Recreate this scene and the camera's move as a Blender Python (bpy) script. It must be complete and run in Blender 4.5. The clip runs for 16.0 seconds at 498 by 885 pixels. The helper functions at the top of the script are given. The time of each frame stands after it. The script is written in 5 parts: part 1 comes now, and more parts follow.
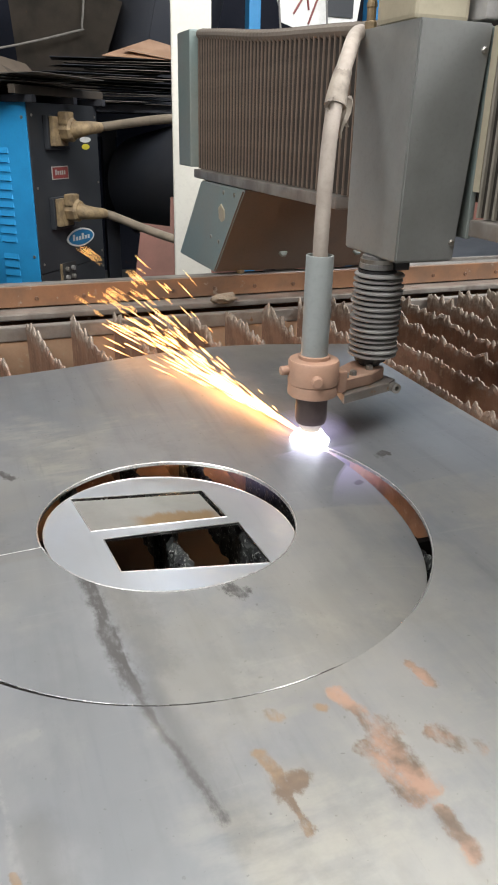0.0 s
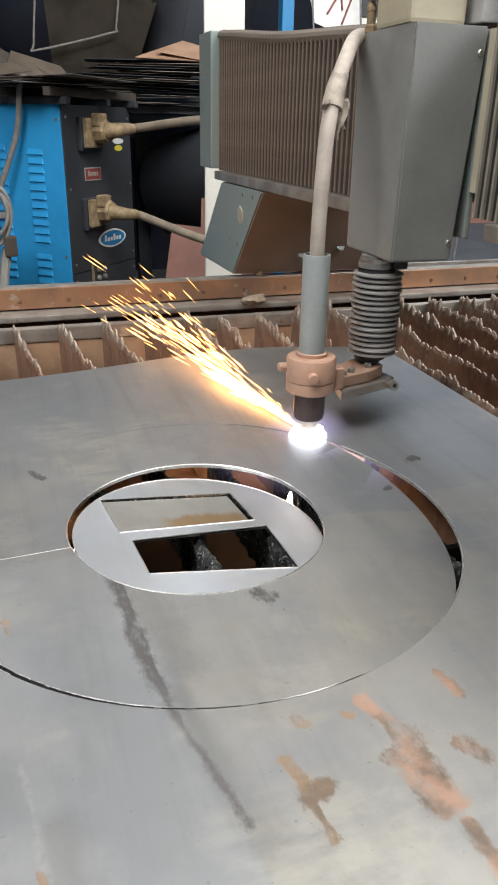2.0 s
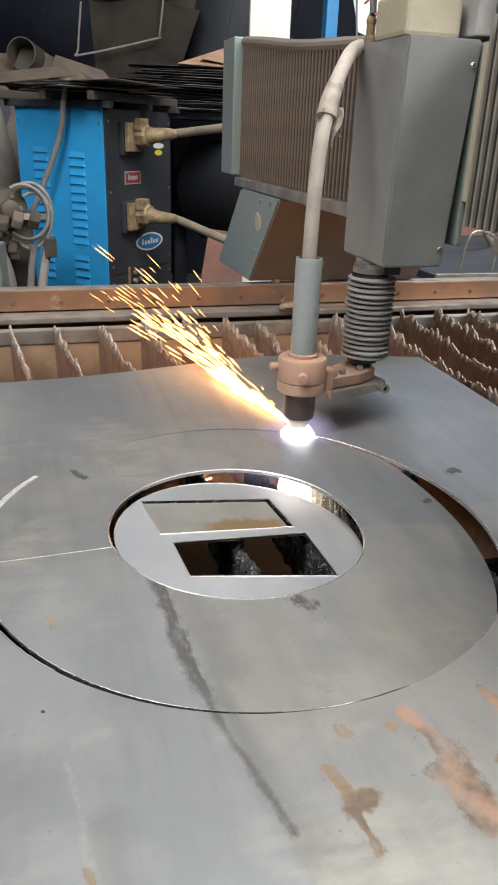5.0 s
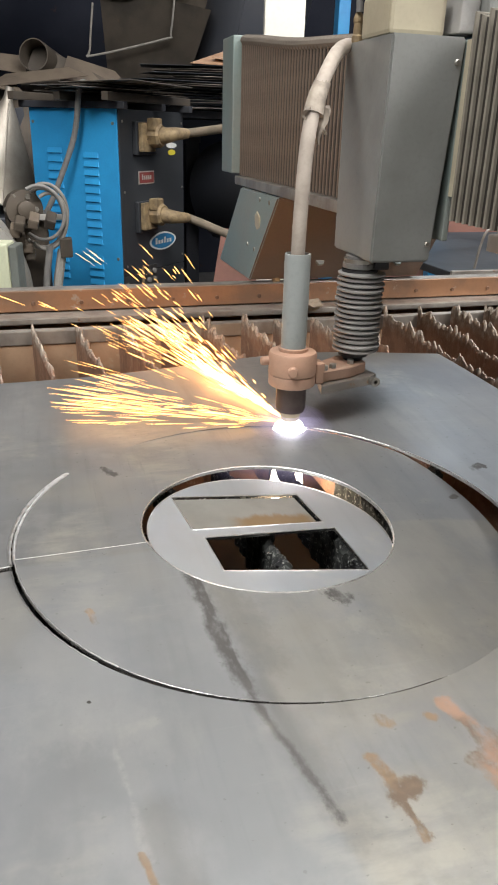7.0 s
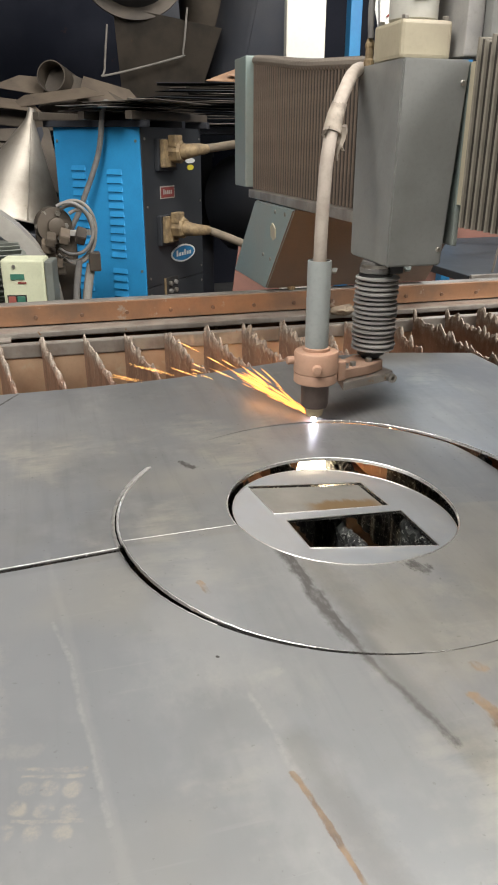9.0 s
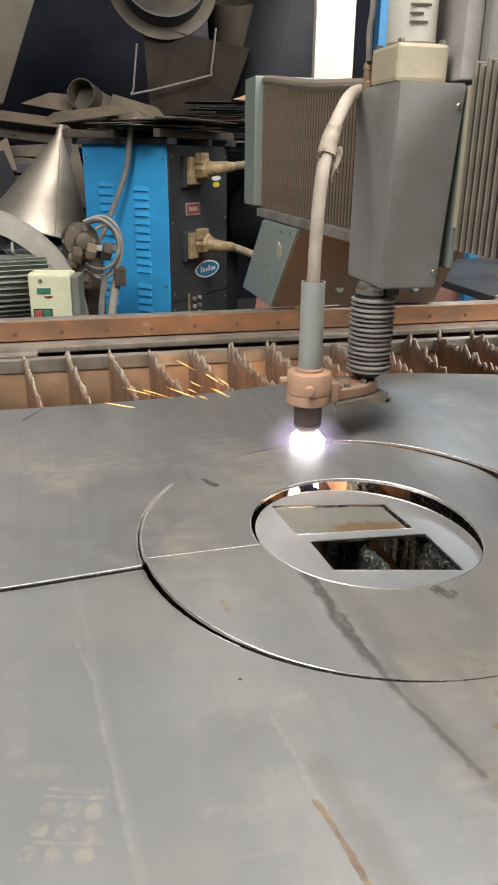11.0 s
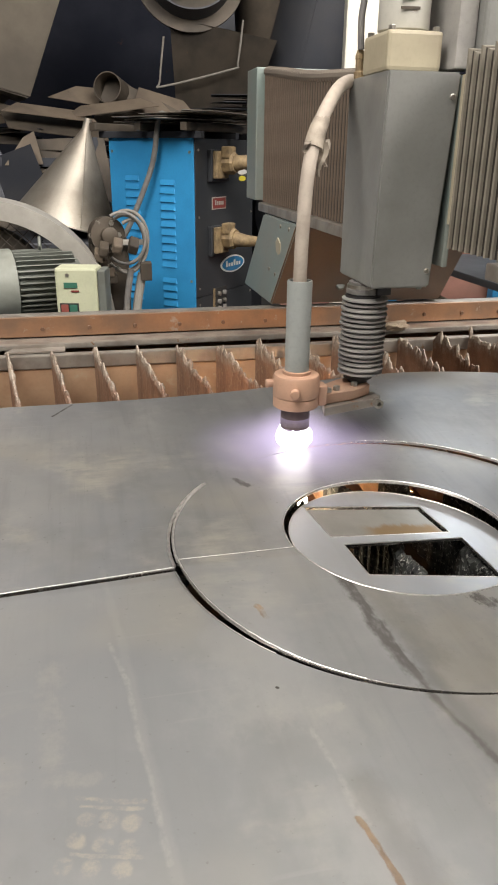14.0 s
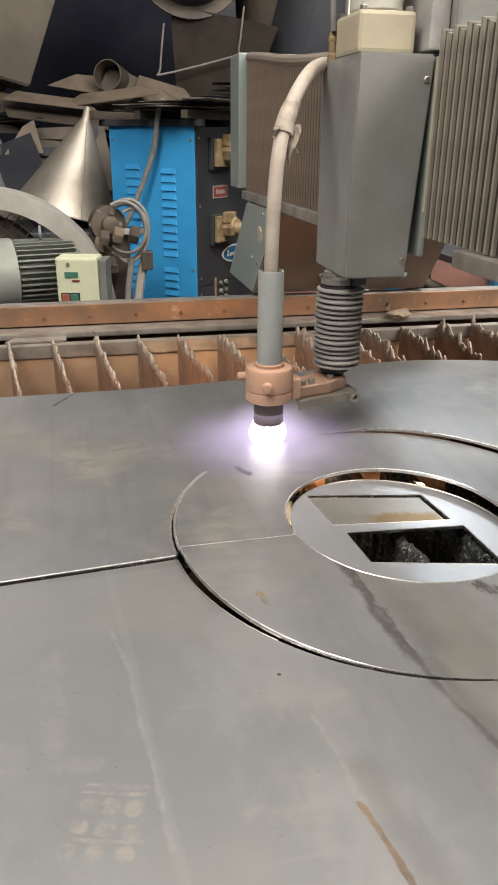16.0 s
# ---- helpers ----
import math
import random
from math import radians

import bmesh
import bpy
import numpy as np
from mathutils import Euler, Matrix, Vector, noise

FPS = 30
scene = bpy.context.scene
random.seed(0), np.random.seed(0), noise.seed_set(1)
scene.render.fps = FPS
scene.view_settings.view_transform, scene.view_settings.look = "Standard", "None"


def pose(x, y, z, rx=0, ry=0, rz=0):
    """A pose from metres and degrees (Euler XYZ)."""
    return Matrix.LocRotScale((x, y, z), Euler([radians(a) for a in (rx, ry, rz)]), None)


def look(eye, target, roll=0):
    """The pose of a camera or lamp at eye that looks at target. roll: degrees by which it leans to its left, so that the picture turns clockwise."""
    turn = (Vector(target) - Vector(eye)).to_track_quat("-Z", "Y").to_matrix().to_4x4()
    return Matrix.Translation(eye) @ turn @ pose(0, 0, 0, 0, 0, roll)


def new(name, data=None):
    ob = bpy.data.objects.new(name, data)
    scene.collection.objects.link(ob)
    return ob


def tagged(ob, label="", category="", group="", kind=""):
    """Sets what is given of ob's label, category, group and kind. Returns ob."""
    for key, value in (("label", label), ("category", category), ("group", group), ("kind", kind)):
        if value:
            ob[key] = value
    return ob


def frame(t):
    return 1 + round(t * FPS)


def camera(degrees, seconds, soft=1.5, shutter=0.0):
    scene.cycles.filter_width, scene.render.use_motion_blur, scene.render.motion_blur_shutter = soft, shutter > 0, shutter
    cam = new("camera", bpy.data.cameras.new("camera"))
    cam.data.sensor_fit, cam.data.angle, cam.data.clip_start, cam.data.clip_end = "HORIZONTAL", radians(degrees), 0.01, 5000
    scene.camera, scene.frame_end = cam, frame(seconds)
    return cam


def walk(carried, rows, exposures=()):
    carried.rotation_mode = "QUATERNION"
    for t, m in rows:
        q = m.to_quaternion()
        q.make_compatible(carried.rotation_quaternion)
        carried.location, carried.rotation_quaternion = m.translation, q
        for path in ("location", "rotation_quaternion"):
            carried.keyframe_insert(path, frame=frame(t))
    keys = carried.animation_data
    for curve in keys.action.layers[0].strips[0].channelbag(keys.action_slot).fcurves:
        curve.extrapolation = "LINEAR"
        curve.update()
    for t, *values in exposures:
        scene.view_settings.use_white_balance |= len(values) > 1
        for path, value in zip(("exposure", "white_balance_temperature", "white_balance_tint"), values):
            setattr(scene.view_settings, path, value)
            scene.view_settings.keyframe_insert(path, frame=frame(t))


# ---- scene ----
cam = camera(37.8, 16.0, soft=1.8, shutter=0.4)
PATH = [
    (0, (-0.2118, -0.8055, 1.272), (0.3241, 0.5615, 0.636), 1.3),
    (0.5, (-0.2097, -0.8026, 1.2744), (0.3076, 0.5696, 0.6352), 1.1),
    (1, (-0.21, -0.8042, 1.2744), (0.2929, 0.5742, 0.636), 1),
    (1.5, (-0.2113, -0.8024, 1.2768), (0.2784, 0.5804, 0.6384), 1),
    (2, (-0.213, -0.8029, 1.276), (0.266, 0.5839, 0.6392), 1.1),
    (2.5, (-0.2133, -0.8045, 1.2744), (0.2552, 0.5871, 0.6384), 1.1),
    (3, (-0.2143, -0.806, 1.2752), (0.2433, 0.5889, 0.64), 1.1),
    (3.5, (-0.2197, -0.8044, 1.2768), (0.2289, 0.5951, 0.644), 1.3),
    (4, (-0.2295, -0.7997, 1.276), (0.2147, 0.6029, 0.6464), 1.8),
    (6.5, (-0.2461, -0.7972, 1.2784), (0.1655, 0.6151, 0.6504), 2),
    (7, (-0.2678, -0.8012, 1.2776), (0.1431, 0.6112, 0.6472), 1.6),
    (7.5, (-0.3083, -0.8073, 1.2768), (0.1039, 0.6033, 0.6448), 0.9),
    (8, (-0.3485, -0.8328, 1.2792), (0.0637, 0.5777, 0.6464), 0.4),
    (8.5, (-0.3812, -0.8514, 1.284), (0.0308, 0.5632, 0.66), 0.1),
    (9, (-0.3946, -0.8648, 1.288), (0.0129, 0.557, 0.6776), 0.2),
    (9.5, (-0.3984, -0.8634, 1.2912), (0.0029, 0.5658, 0.6944), 0.5),
    (12, (-0.4059, -0.8542, 1.2952), (-0.0543, 0.5946, 0.7144), 0.6),
    (12.5, (-0.4083, -0.8482, 1.2952), (-0.0646, 0.6018, 0.7128), 0.5),
    (13, (-0.4096, -0.8407, 1.2944), (-0.0731, 0.6095, 0.7088), 0.4),
    (13.5, (-0.41, -0.8382, 1.2952), (-0.0784, 0.6119, 0.7056), 0.5),
    (14, (-0.4169, -0.8356, 1.296), (-0.0895, 0.6136, 0.7024), 0.7),
    (14.5, (-0.4197, -0.8327, 1.2952), (-0.0972, 0.6163, 0.6992), 0.7),
    (15, (-0.4193, -0.8352, 1.2936), (-0.0984, 0.6133, 0.6936), 0.8),
    (15.5, (-0.4164, -0.8381, 1.292), (-0.0991, 0.6085, 0.6872), 0.5),
    (16, (-0.416, -0.8349, 1.292), (-0.0945, 0.607, 0.6792), 0.5),
]
# the camera opens a little and warms its balance as the sparks die down
walk(cam, [(t, look(eye, target, roll)) for t, eye, target, roll in PATH],
     [(0, -0.27, 6200, 10), (4, -0.26, 6200, 10), (7, -0.22, 6350, 10), (9, -0.16, 6550, 10), (12, -0.12, 6750, 10.5), (16, -0.10, 6850, 12)])


# ---- light ----
TURN = 5.05          # degrees of arc cut per second
START = 32.2         # angle of the torch on the circle at the start
CUT_R = 0.329        # radius of the circle being cut
TOP = 0.8            # height of the plate's upper face
THICK = 0.005


def torch_at(t):
    a = radians(START + TURN * t)
    return CUT_R * math.cos(a), CUT_R * math.sin(a)


def area_lamp(name, at, target, w, h, power, color):
    data = bpy.data.lights.new(name, "AREA")
    data.shape, data.size, data.size_y, data.energy, data.color = "RECTANGLE", w, h, power, color
    ob = new(name, data)
    ob.matrix_world = look(at, target)
    return ob


world = bpy.data.worlds.new("hall_air")
scene.world = world
world.use_nodes = True
world.node_tree.nodes["Background"].inputs[0].default_value = (0.75, 0.85, 1.0, 1)
world.node_tree.nodes["Background"].inputs[1].default_value = 0.12
area_lamp("bay_light_front", (2.4, -2.4, 4.3), (0.4, 0.0, 0.8), 2.4, 2.0, 200, (1.0, 0.970, 0.935))
# added fill to lift the left and front faces, no known lamp
area_lamp("fill_light_west", (-1.9, -0.9, 4.3), (0.0, 0.7, 0.9), 2.0, 2.2, 250, (1.0, 0.970, 0.930))
area_lamp("bay_light_side", (3.0, -1.2, 4.3), (0.5, 0.3, 0.8), 1.6, 2.8, 200, (1.0, 0.97, 0.94))
area_lamp("bay_light_rear", (0.9, 0.3, 4.3), (0.0, 2.6, 0.9), 3.0, 1.4, 235, (1.0, 0.97, 0.93))
area_lamp("bay_light_north", (3.0, 5.2, 4.4), (0.8, 0.4, 0.8), 1.6, 0.9, 75, (0.80, 0.90, 1.0))


# ---- materials ----
class Nodes:
    """A short way to write a node tree."""

    def __init__(self, name):
        self.mat = bpy.data.materials.new(name)
        self.mat.use_nodes = True
        self.tree = self.mat.node_tree
        self.bsdf = self.tree.nodes["Principled BSDF"]
        coord = self.tree.nodes.new("ShaderNodeTexCoord")
        self.place = coord.outputs["Object"]

    def put(self, node, slot, value):
        if value is None:
            return
        if hasattr(value, "is_linked"):
            self.tree.links.new(value, node.inputs[slot])
        else:
            node.inputs[slot].default_value = value

    def add(self, kind, out=0, **slots):
        node = self.tree.nodes.new(kind)
        for k, v in slots.items():
            self.put(node, int(k[1:]) if k[0] == "i" and k[1:].isdigit() else k, v)
        return node.outputs[out]

    def noise(self, scale, detail=4.0, rough=0.55, vector=None, stretch=None):
        v = vector or self.place
        if stretch:
            m = self.tree.nodes.new("ShaderNodeMapping")
            self.put(m, "Vector", v)
            m.inputs["Scale"].default_value = stretch
            v = m.outputs[0]
        n = self.tree.nodes.new("ShaderNodeTexNoise")
        self.put(n, "Vector", v)
        n.inputs["Scale"].default_value, n.inputs["Detail"].default_value, n.inputs["Roughness"].default_value = scale, detail, rough
        return n.outputs["Fac"]

    def math(self, op, a, b=None, c=None, clamp=False):
        n = self.tree.nodes.new("ShaderNodeMath")
        n.operation, n.use_clamp = op, clamp
        for i, v in enumerate((a, b, c)):
            self.put(n, i, v)
        return n.outputs[0]

    def band(self, value, low, high):
        n = self.tree.nodes.new("ShaderNodeMapRange")
        n.interpolation_type = "SMOOTHSTEP"
        self.put(n, 0, value)
        n.inputs[1].default_value, n.inputs[2].default_value = low, high
        return n.outputs[0]

    def mix(self, fac, a, b):
        n = self.tree.nodes.new("ShaderNodeMix")
        n.data_type = "RGBA"
        for i, v in ((0, fac), (6, a), (7, b)):
            self.put(n, i, (*v, 1) if isinstance(v, tuple) and len(v) == 3 else v)
        return n.outputs[2]

    def bump(self, height, strength=0.2, distance=0.002):
        n = self.tree.nodes.new("ShaderNodeBump")
        n.inputs["Strength"].default_value, n.inputs["Distance"].default_value = strength, distance
        self.put(n, "Height", height)
        self.tree.links.new(n.outputs[0], self.bsdf.inputs["Normal"])

    def set(self, color=None, rough=None, metal=None):
        self.put(self.bsdf, "Base Color", (*color, 1) if isinstance(color, tuple) else color)
        self.put(self.bsdf, "Roughness", rough)
        self.put(self.bsdf, "Metallic", metal)
        return self.mat


def worn(name, color, second, rough=0.5, metal=0.0, scale=6.0, grain=90.0, spots=None, spot_at=0.62, relief=0.15):
    """Paint, steel or rubber with stains, fine grain and, where given, spots of another colour."""
    k = Nodes(name)
    big, fine = k.noise(scale, 5.0), k.noise(grain, 3.0)
    c = k.mix(k.band(big, 0.35, 0.68), color, second)
    c = k.mix(k.math("MULTIPLY", k.band(fine, 0.45, 0.75), 0.16), c, tuple(x * 0.6 for x in color))
    if spots:
        c = k.mix(k.band(k.noise(scale * 2.3, 8.0, 0.7), spot_at, spot_at + 0.07), c, spots)
    r = k.math("ADD", k.math("MULTIPLY", big, 0.25), rough - 0.12, clamp=True)
    k.bump(k.math("ADD", k.math("MULTIPLY", fine, 0.5), big), relief, 0.0015)
    return k.set(c, r, metal)


def slat_steel():
    """Rusty strip whose upper edge is crusted with grey slag."""
    k = Nodes("slag_crusted_steel")
    split = k.tree.nodes.new("ShaderNodeSeparateXYZ")
    k.put(split, 0, k.place)
    big, mid, fine = k.noise(16.0, 5.0), k.noise(55.0, 6.0, 0.7), k.noise(180.0, 3.0)
    body = k.mix(k.band(big, 0.38, 0.62), (0.33, 0.195, 0.130), (0.22, 0.130, 0.088))
    body = k.mix(k.band(mid, 0.55, 0.68), body, (0.38, 0.28, 0.20))
    crust = k.mix(k.band(mid, 0.36, 0.62), (0.20, 0.175, 0.145), (0.42, 0.375, 0.31))
    height = k.math("ADD", split.outputs[2], k.math("MULTIPLY", k.math("SUBTRACT", mid, 0.5), 0.06))
    c = k.mix(k.math("MULTIPLY", k.band(height, 0.780, 0.815), 0.8), body, crust)
    k.bump(k.math("ADD", mid, k.math("MULTIPLY", fine, 0.4)), 0.9, 0.002)
    return k.set(c, k.math("ADD", k.math("MULTIPLY", mid, 0.3), 0.40), 0.12)


def glow(name, color, strength):
    k = Nodes(name)
    k.set((0.0, 0.0, 0.0), 0.6)
    k.bsdf.inputs["Emission Color"].default_value = (*color, 1)
    k.bsdf.inputs["Emission Strength"].default_value = strength
    return k.mat


def bloom(name, color, strength, share, reach, sink):
    """Lens bloom round the arc as a clear surface with light of its own, which thins out with the distance from the arc
    and with height.
    """
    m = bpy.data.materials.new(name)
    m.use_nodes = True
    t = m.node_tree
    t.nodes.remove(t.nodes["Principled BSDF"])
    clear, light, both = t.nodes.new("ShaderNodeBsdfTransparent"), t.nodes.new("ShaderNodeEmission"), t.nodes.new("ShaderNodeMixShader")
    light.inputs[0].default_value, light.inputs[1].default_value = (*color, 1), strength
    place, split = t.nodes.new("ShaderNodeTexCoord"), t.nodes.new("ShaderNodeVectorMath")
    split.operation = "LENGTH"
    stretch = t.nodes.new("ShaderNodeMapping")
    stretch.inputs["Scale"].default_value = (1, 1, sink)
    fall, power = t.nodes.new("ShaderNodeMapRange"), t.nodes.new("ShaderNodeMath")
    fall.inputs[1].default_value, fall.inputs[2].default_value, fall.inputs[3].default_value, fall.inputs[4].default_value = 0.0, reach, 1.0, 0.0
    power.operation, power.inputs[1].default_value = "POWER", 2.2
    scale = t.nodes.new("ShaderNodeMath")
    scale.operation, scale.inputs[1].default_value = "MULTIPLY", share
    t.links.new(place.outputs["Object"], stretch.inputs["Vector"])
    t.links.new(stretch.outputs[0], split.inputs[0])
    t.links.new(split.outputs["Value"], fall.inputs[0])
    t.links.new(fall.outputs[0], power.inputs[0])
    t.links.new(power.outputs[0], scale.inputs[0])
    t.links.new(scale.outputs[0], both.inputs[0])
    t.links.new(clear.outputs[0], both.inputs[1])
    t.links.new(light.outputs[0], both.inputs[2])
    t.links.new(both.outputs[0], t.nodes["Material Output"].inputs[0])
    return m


def plate_steel(name, clean, stains, gloss=0.31, metal=0.5):
    """Hot-rolled plate: grey scale, rolling streaks, handling marks and, where stains is true, its rust and dirt."""
    k = Nodes(name)
    big = k.noise(2.2, 5.0)
    mid = k.noise(9.0, 6.0, 0.6)
    streak = k.noise(5.0, 4.0, 0.6, stretch=(9.0, 0.5, 1.0))
    cloud = k.noise(4.0, 3.0)
    fine = k.noise(220.0, 2.0)
    grey, dark, pale = clean
    c = k.mix(k.band(big, 0.35, 0.7), grey, dark)
    c = k.mix(k.math("MULTIPLY", k.band(mid, 0.5, 0.72), 0.40), c, pale)
    c = k.mix(k.math("MULTIPLY", k.band(streak, 0.45, 0.75), 0.5), c, dark)
    c = k.mix(k.math("MULTIPLY", k.band(cloud, 0.5, 0.72), 0.30), c, (0.40, 0.36, 0.28))
    # cool rolling scale beside warm handled metal, and cream wipes
    c = k.mix(k.math("MULTIPLY", k.band(k.noise(3.1, 4.0, 0.6, stretch=(1.3, 0.7, 1.0)), 0.42, 0.62), 0.42), c, (dark[0] * 1.25, dark[1] * 1.32, dark[2] * 1.45))
    wipe = k.math("MULTIPLY", k.band(k.noise(5.2, 7.0, 0.62), 0.54, 0.68), k.band(k.noise(38.0, 4.0, 0.6, stretch=(0.5, 1.6, 1.0)), 0.30, 0.62))
    c = k.mix(k.math("MULTIPLY", wipe, 0.45), c, (pale[0] * 1.18, pale[1] * 1.14, pale[2] * 1.0))
    # fine scratches, dark specks and wiped patches
    scratch = k.noise(3.0, 2.0, 0.5, stretch=(2.0, 46.0, 1.0))
    c = k.mix(k.math("MULTIPLY", k.band(scratch, 0.66, 0.74), 0.16), c, pale)
    scratch = k.noise(4.0, 2.0, 0.5, stretch=(52.0, 1.6, 1.0))
    c = k.mix(k.math("MULTIPLY", k.band(scratch, 0.68, 0.76), 0.22), c, dark)
    if stains:
        c = k.mix(k.math("MULTIPLY", k.band(k.noise(150.0, 2.0), 0.69, 0.74), 0.5), c, (0.10, 0.095, 0.09))
    wiped = k.noise(7.0, 6.0, 0.65, stretch=(1.0, 0.55, 1.0))
    c = k.mix(k.math("MULTIPLY", k.band(wiped, 0.52, 0.66), 0.28), c, pale)
    c = k.mix(k.math("MULTIPLY", k.band(k.noise(6.0, 7.0, 0.7), 0.55, 0.68), 0.32), c, dark)
    rough = k.math("ADD", k.math("ADD", k.math("MULTIPLY", mid, 0.2), k.math("MULTIPLY", wiped, 0.22)), gloss - 0.10)
    if stains:
        split = k.tree.nodes.new("ShaderNodeSeparateXYZ")
        k.put(split, 0, k.place)
        wob = k.math("SUBTRACT", k.noise(46.0, 8.0, 0.75, stretch=(1.0, 0.6, 1.0)), 0.5)
        wob2 = k.math("SUBTRACT", k.noise(9.0, 5.0, 0.6), 0.5)
        x = k.math("ADD", split.outputs[0], k.math("MULTIPLY", wob2, 0.012))
        y = k.math("ADD", split.outputs[1], k.math("MULTIPLY", wob2, 0.02))

        def blot(ax, ay, bx, by, wide, ragged=1.0, soft=0.5):
            """1 on a ragged stroke from a to b, 0 away from it."""
            dx, dy = bx - ax, by - ay
            n = dx * dx + dy * dy
            px, py = k.math("SUBTRACT", x, ax), k.math("SUBTRACT", y, ay)
            h = k.math("DIVIDE", k.math("ADD", k.math("MULTIPLY", px, dx), k.math("MULTIPLY", py, dy)), n, clamp=True)
            qx = k.math("SUBTRACT", px, k.math("MULTIPLY", h, dx))
            qy = k.math("SUBTRACT", py, k.math("MULTIPLY", h, dy))
            d = k.math("SQRT", k.math("ADD", k.math("MULTIPLY", qx, qx), k.math("MULTIPLY", qy, qy)))
            d = k.math("ADD", k.math("DIVIDE", d, wide), k.math("MULTIPLY", wob, ragged * 2.2))
            return k.math("SUBTRACT", 1.0, k.band(d, 1.0 - soft, 1.0 + soft * 0.3))

        def many(strokes):
            total = None
            for s in strokes:
                b = blot(*s)
                total = b if total is None else k.math("MAXIMUM", total, b)
            return total

        side = k.math("ADD", k.math("ADD", split.outputs[0], k.math("MULTIPLY", split.outputs[1], 0.11)), 0.137)
        near = k.math("SUBTRACT", 1.0, k.band(k.math("ADD", split.outputs[1], k.math("MULTIPLY", split.outputs[0], -0.06)), -0.032, -0.022))
        cool = k.math("MULTIPLY", k.math("SUBTRACT", 1.0, k.band(k.math("ADD", side, k.math("MULTIPLY", wob, 0.01)), -0.004, 0.004)), near)
        c = k.mix(k.math("MULTIPLY", cool, 0.36), c, (0.285, 0.292, 0.298))
        warm = k.math("MULTIPLY", k.band(side, -0.002, 0.02), k.math("MULTIPLY", near, k.band(k.noise(7.0, 6.0, 0.65), 0.36, 0.60)))
        c = k.mix(k.math("MULTIPLY", warm, 0.30), c, (0.39, 0.355, 0.285))
        dirt = many([(-0.134, -0.03, -0.114, -0.30, 0.010, 1.6, 0.9), (-0.114, -0.30, -0.083, -0.445, 0.0055, 1.6, 0.9), (-0.126, -0.06, -0.112, -0.29, 0.0045, 0.8, 0.5), (-0.20, 0.215, -0.19, 0.19, 0.008, 2.2),
                     (0.02, -0.165, 0.03, -0.175, 0.012, 1.8), (0.36, 0.095, 0.375, 0.10, 0.010, 2.0), (0.30, 0.05, 0.31, 0.055, 0.006, 2.0), (-0.463, 0.65, -0.50, 0.585, 0.003, 0.6)])
        dirt = k.math("MULTIPLY", dirt, k.band(k.noise(40.0, 8.0, 0.7, stretch=(1.0, 0.4, 1.0)), 0.28, 0.52))
        c = k.mix(k.math("MULTIPLY", dirt, 0.92), c, (0.055, 0.050, 0.045))
        rust = many([(0.056, -0.350, 0.070, -0.40, 0.009, 1.5), (0.070, -0.40, 0.074, -0.47, 0.015, 1.6), (0.050, -0.415, 0.060, -0.475, 0.010, 1.7), (0.074, -0.495, 0.071, -0.535, 0.008, 1.6),
                     (-0.036, -0.395, -0.030, -0.435, 0.007, 1.4), (-0.030, -0.438, -0.016, -0.430, 0.011, 1.4), (-0.030, -0.445, -0.028, -0.475, 0.005, 1.5), (-0.009, -0.360, -0.005, -0.363, 0.008, 1.4), (0.034, -0.364, 0.037, -0.367, 0.006, 1.4),
                     (0.116, -0.425, 0.140, -0.452, 0.010, 1.7), (0.140, -0.342, 0.146, -0.37, 0.007, 1.9), (-0.231, -0.432, -0.214, -0.545, 0.0028, 1.1),
                     (-0.25, -0.145, -0.243, -0.165, 0.0045, 1.6)])
        tone = k.mix(k.band(k.noise(24.0, 6.0), 0.38, 0.62), (0.12, 0.075, 0.042), k.mix(k.band(x, 0.03, 0.06), (0.25, 0.160, 0.085), (0.37, 0.215, 0.140)))
        rust = k.math("MULTIPLY", rust, k.band(k.noise(34.0, 8.0, 0.7, stretch=(1.0, 0.45, 1.0)), 0.33, 0.54))
        c = k.mix(k.math("MULTIPLY", rust, 0.85), c, tone)
        chalk = many([(-0.30, -0.29, -0.20, -0.32, 0.035, 1.9, 0.9), (-0.235, -0.34, -0.215, -0.44, 0.016, 1.4, 0.9), (-0.42, -0.02, -0.375, -0.52, 0.006, 1.2, 0.9),
                      (-0.10, -0.345, -0.08, -0.35, 0.025, 1.7, 0.9), (0.02, -0.52, 0.25, -0.60, 0.07, 1.6, 0.9)])
        c = k.mix(k.math("MULTIPLY", chalk, 0.055), c, (0.62, 0.60, 0.54))
        line = many([(-0.420, -0.17, -0.405, -0.232, 0.0030, 1.2, 0.9), (-0.405, -0.232, -0.385, -0.444, 0.0032, 1.2, 0.9), (-0.240, -0.335, -0.226, -0.44, 0.004, 1.6, 0.9)])
        c = k.mix(k.math("MULTIPLY", k.math("MULTIPLY", line, k.band(k.noise(60.0, 5.0, 0.7), 0.35, 0.62)), 0.15), c, (0.62, 0.60, 0.54))
        # a dark handled band beside the thin rust line and along the dirt streak
        band = many([(-0.216, -0.40, -0.190, -0.58, 0.020, 0.7, 0.95), (-0.105, -0.29, -0.075, -0.46, 0.020, 0.9, 0.95), (-0.10, -0.06, -0.085, -0.26, 0.026, 1.2, 0.95)])
        c = k.mix(k.math("MULTIPLY", band, 0.38), c, (0.135, 0.130, 0.122))
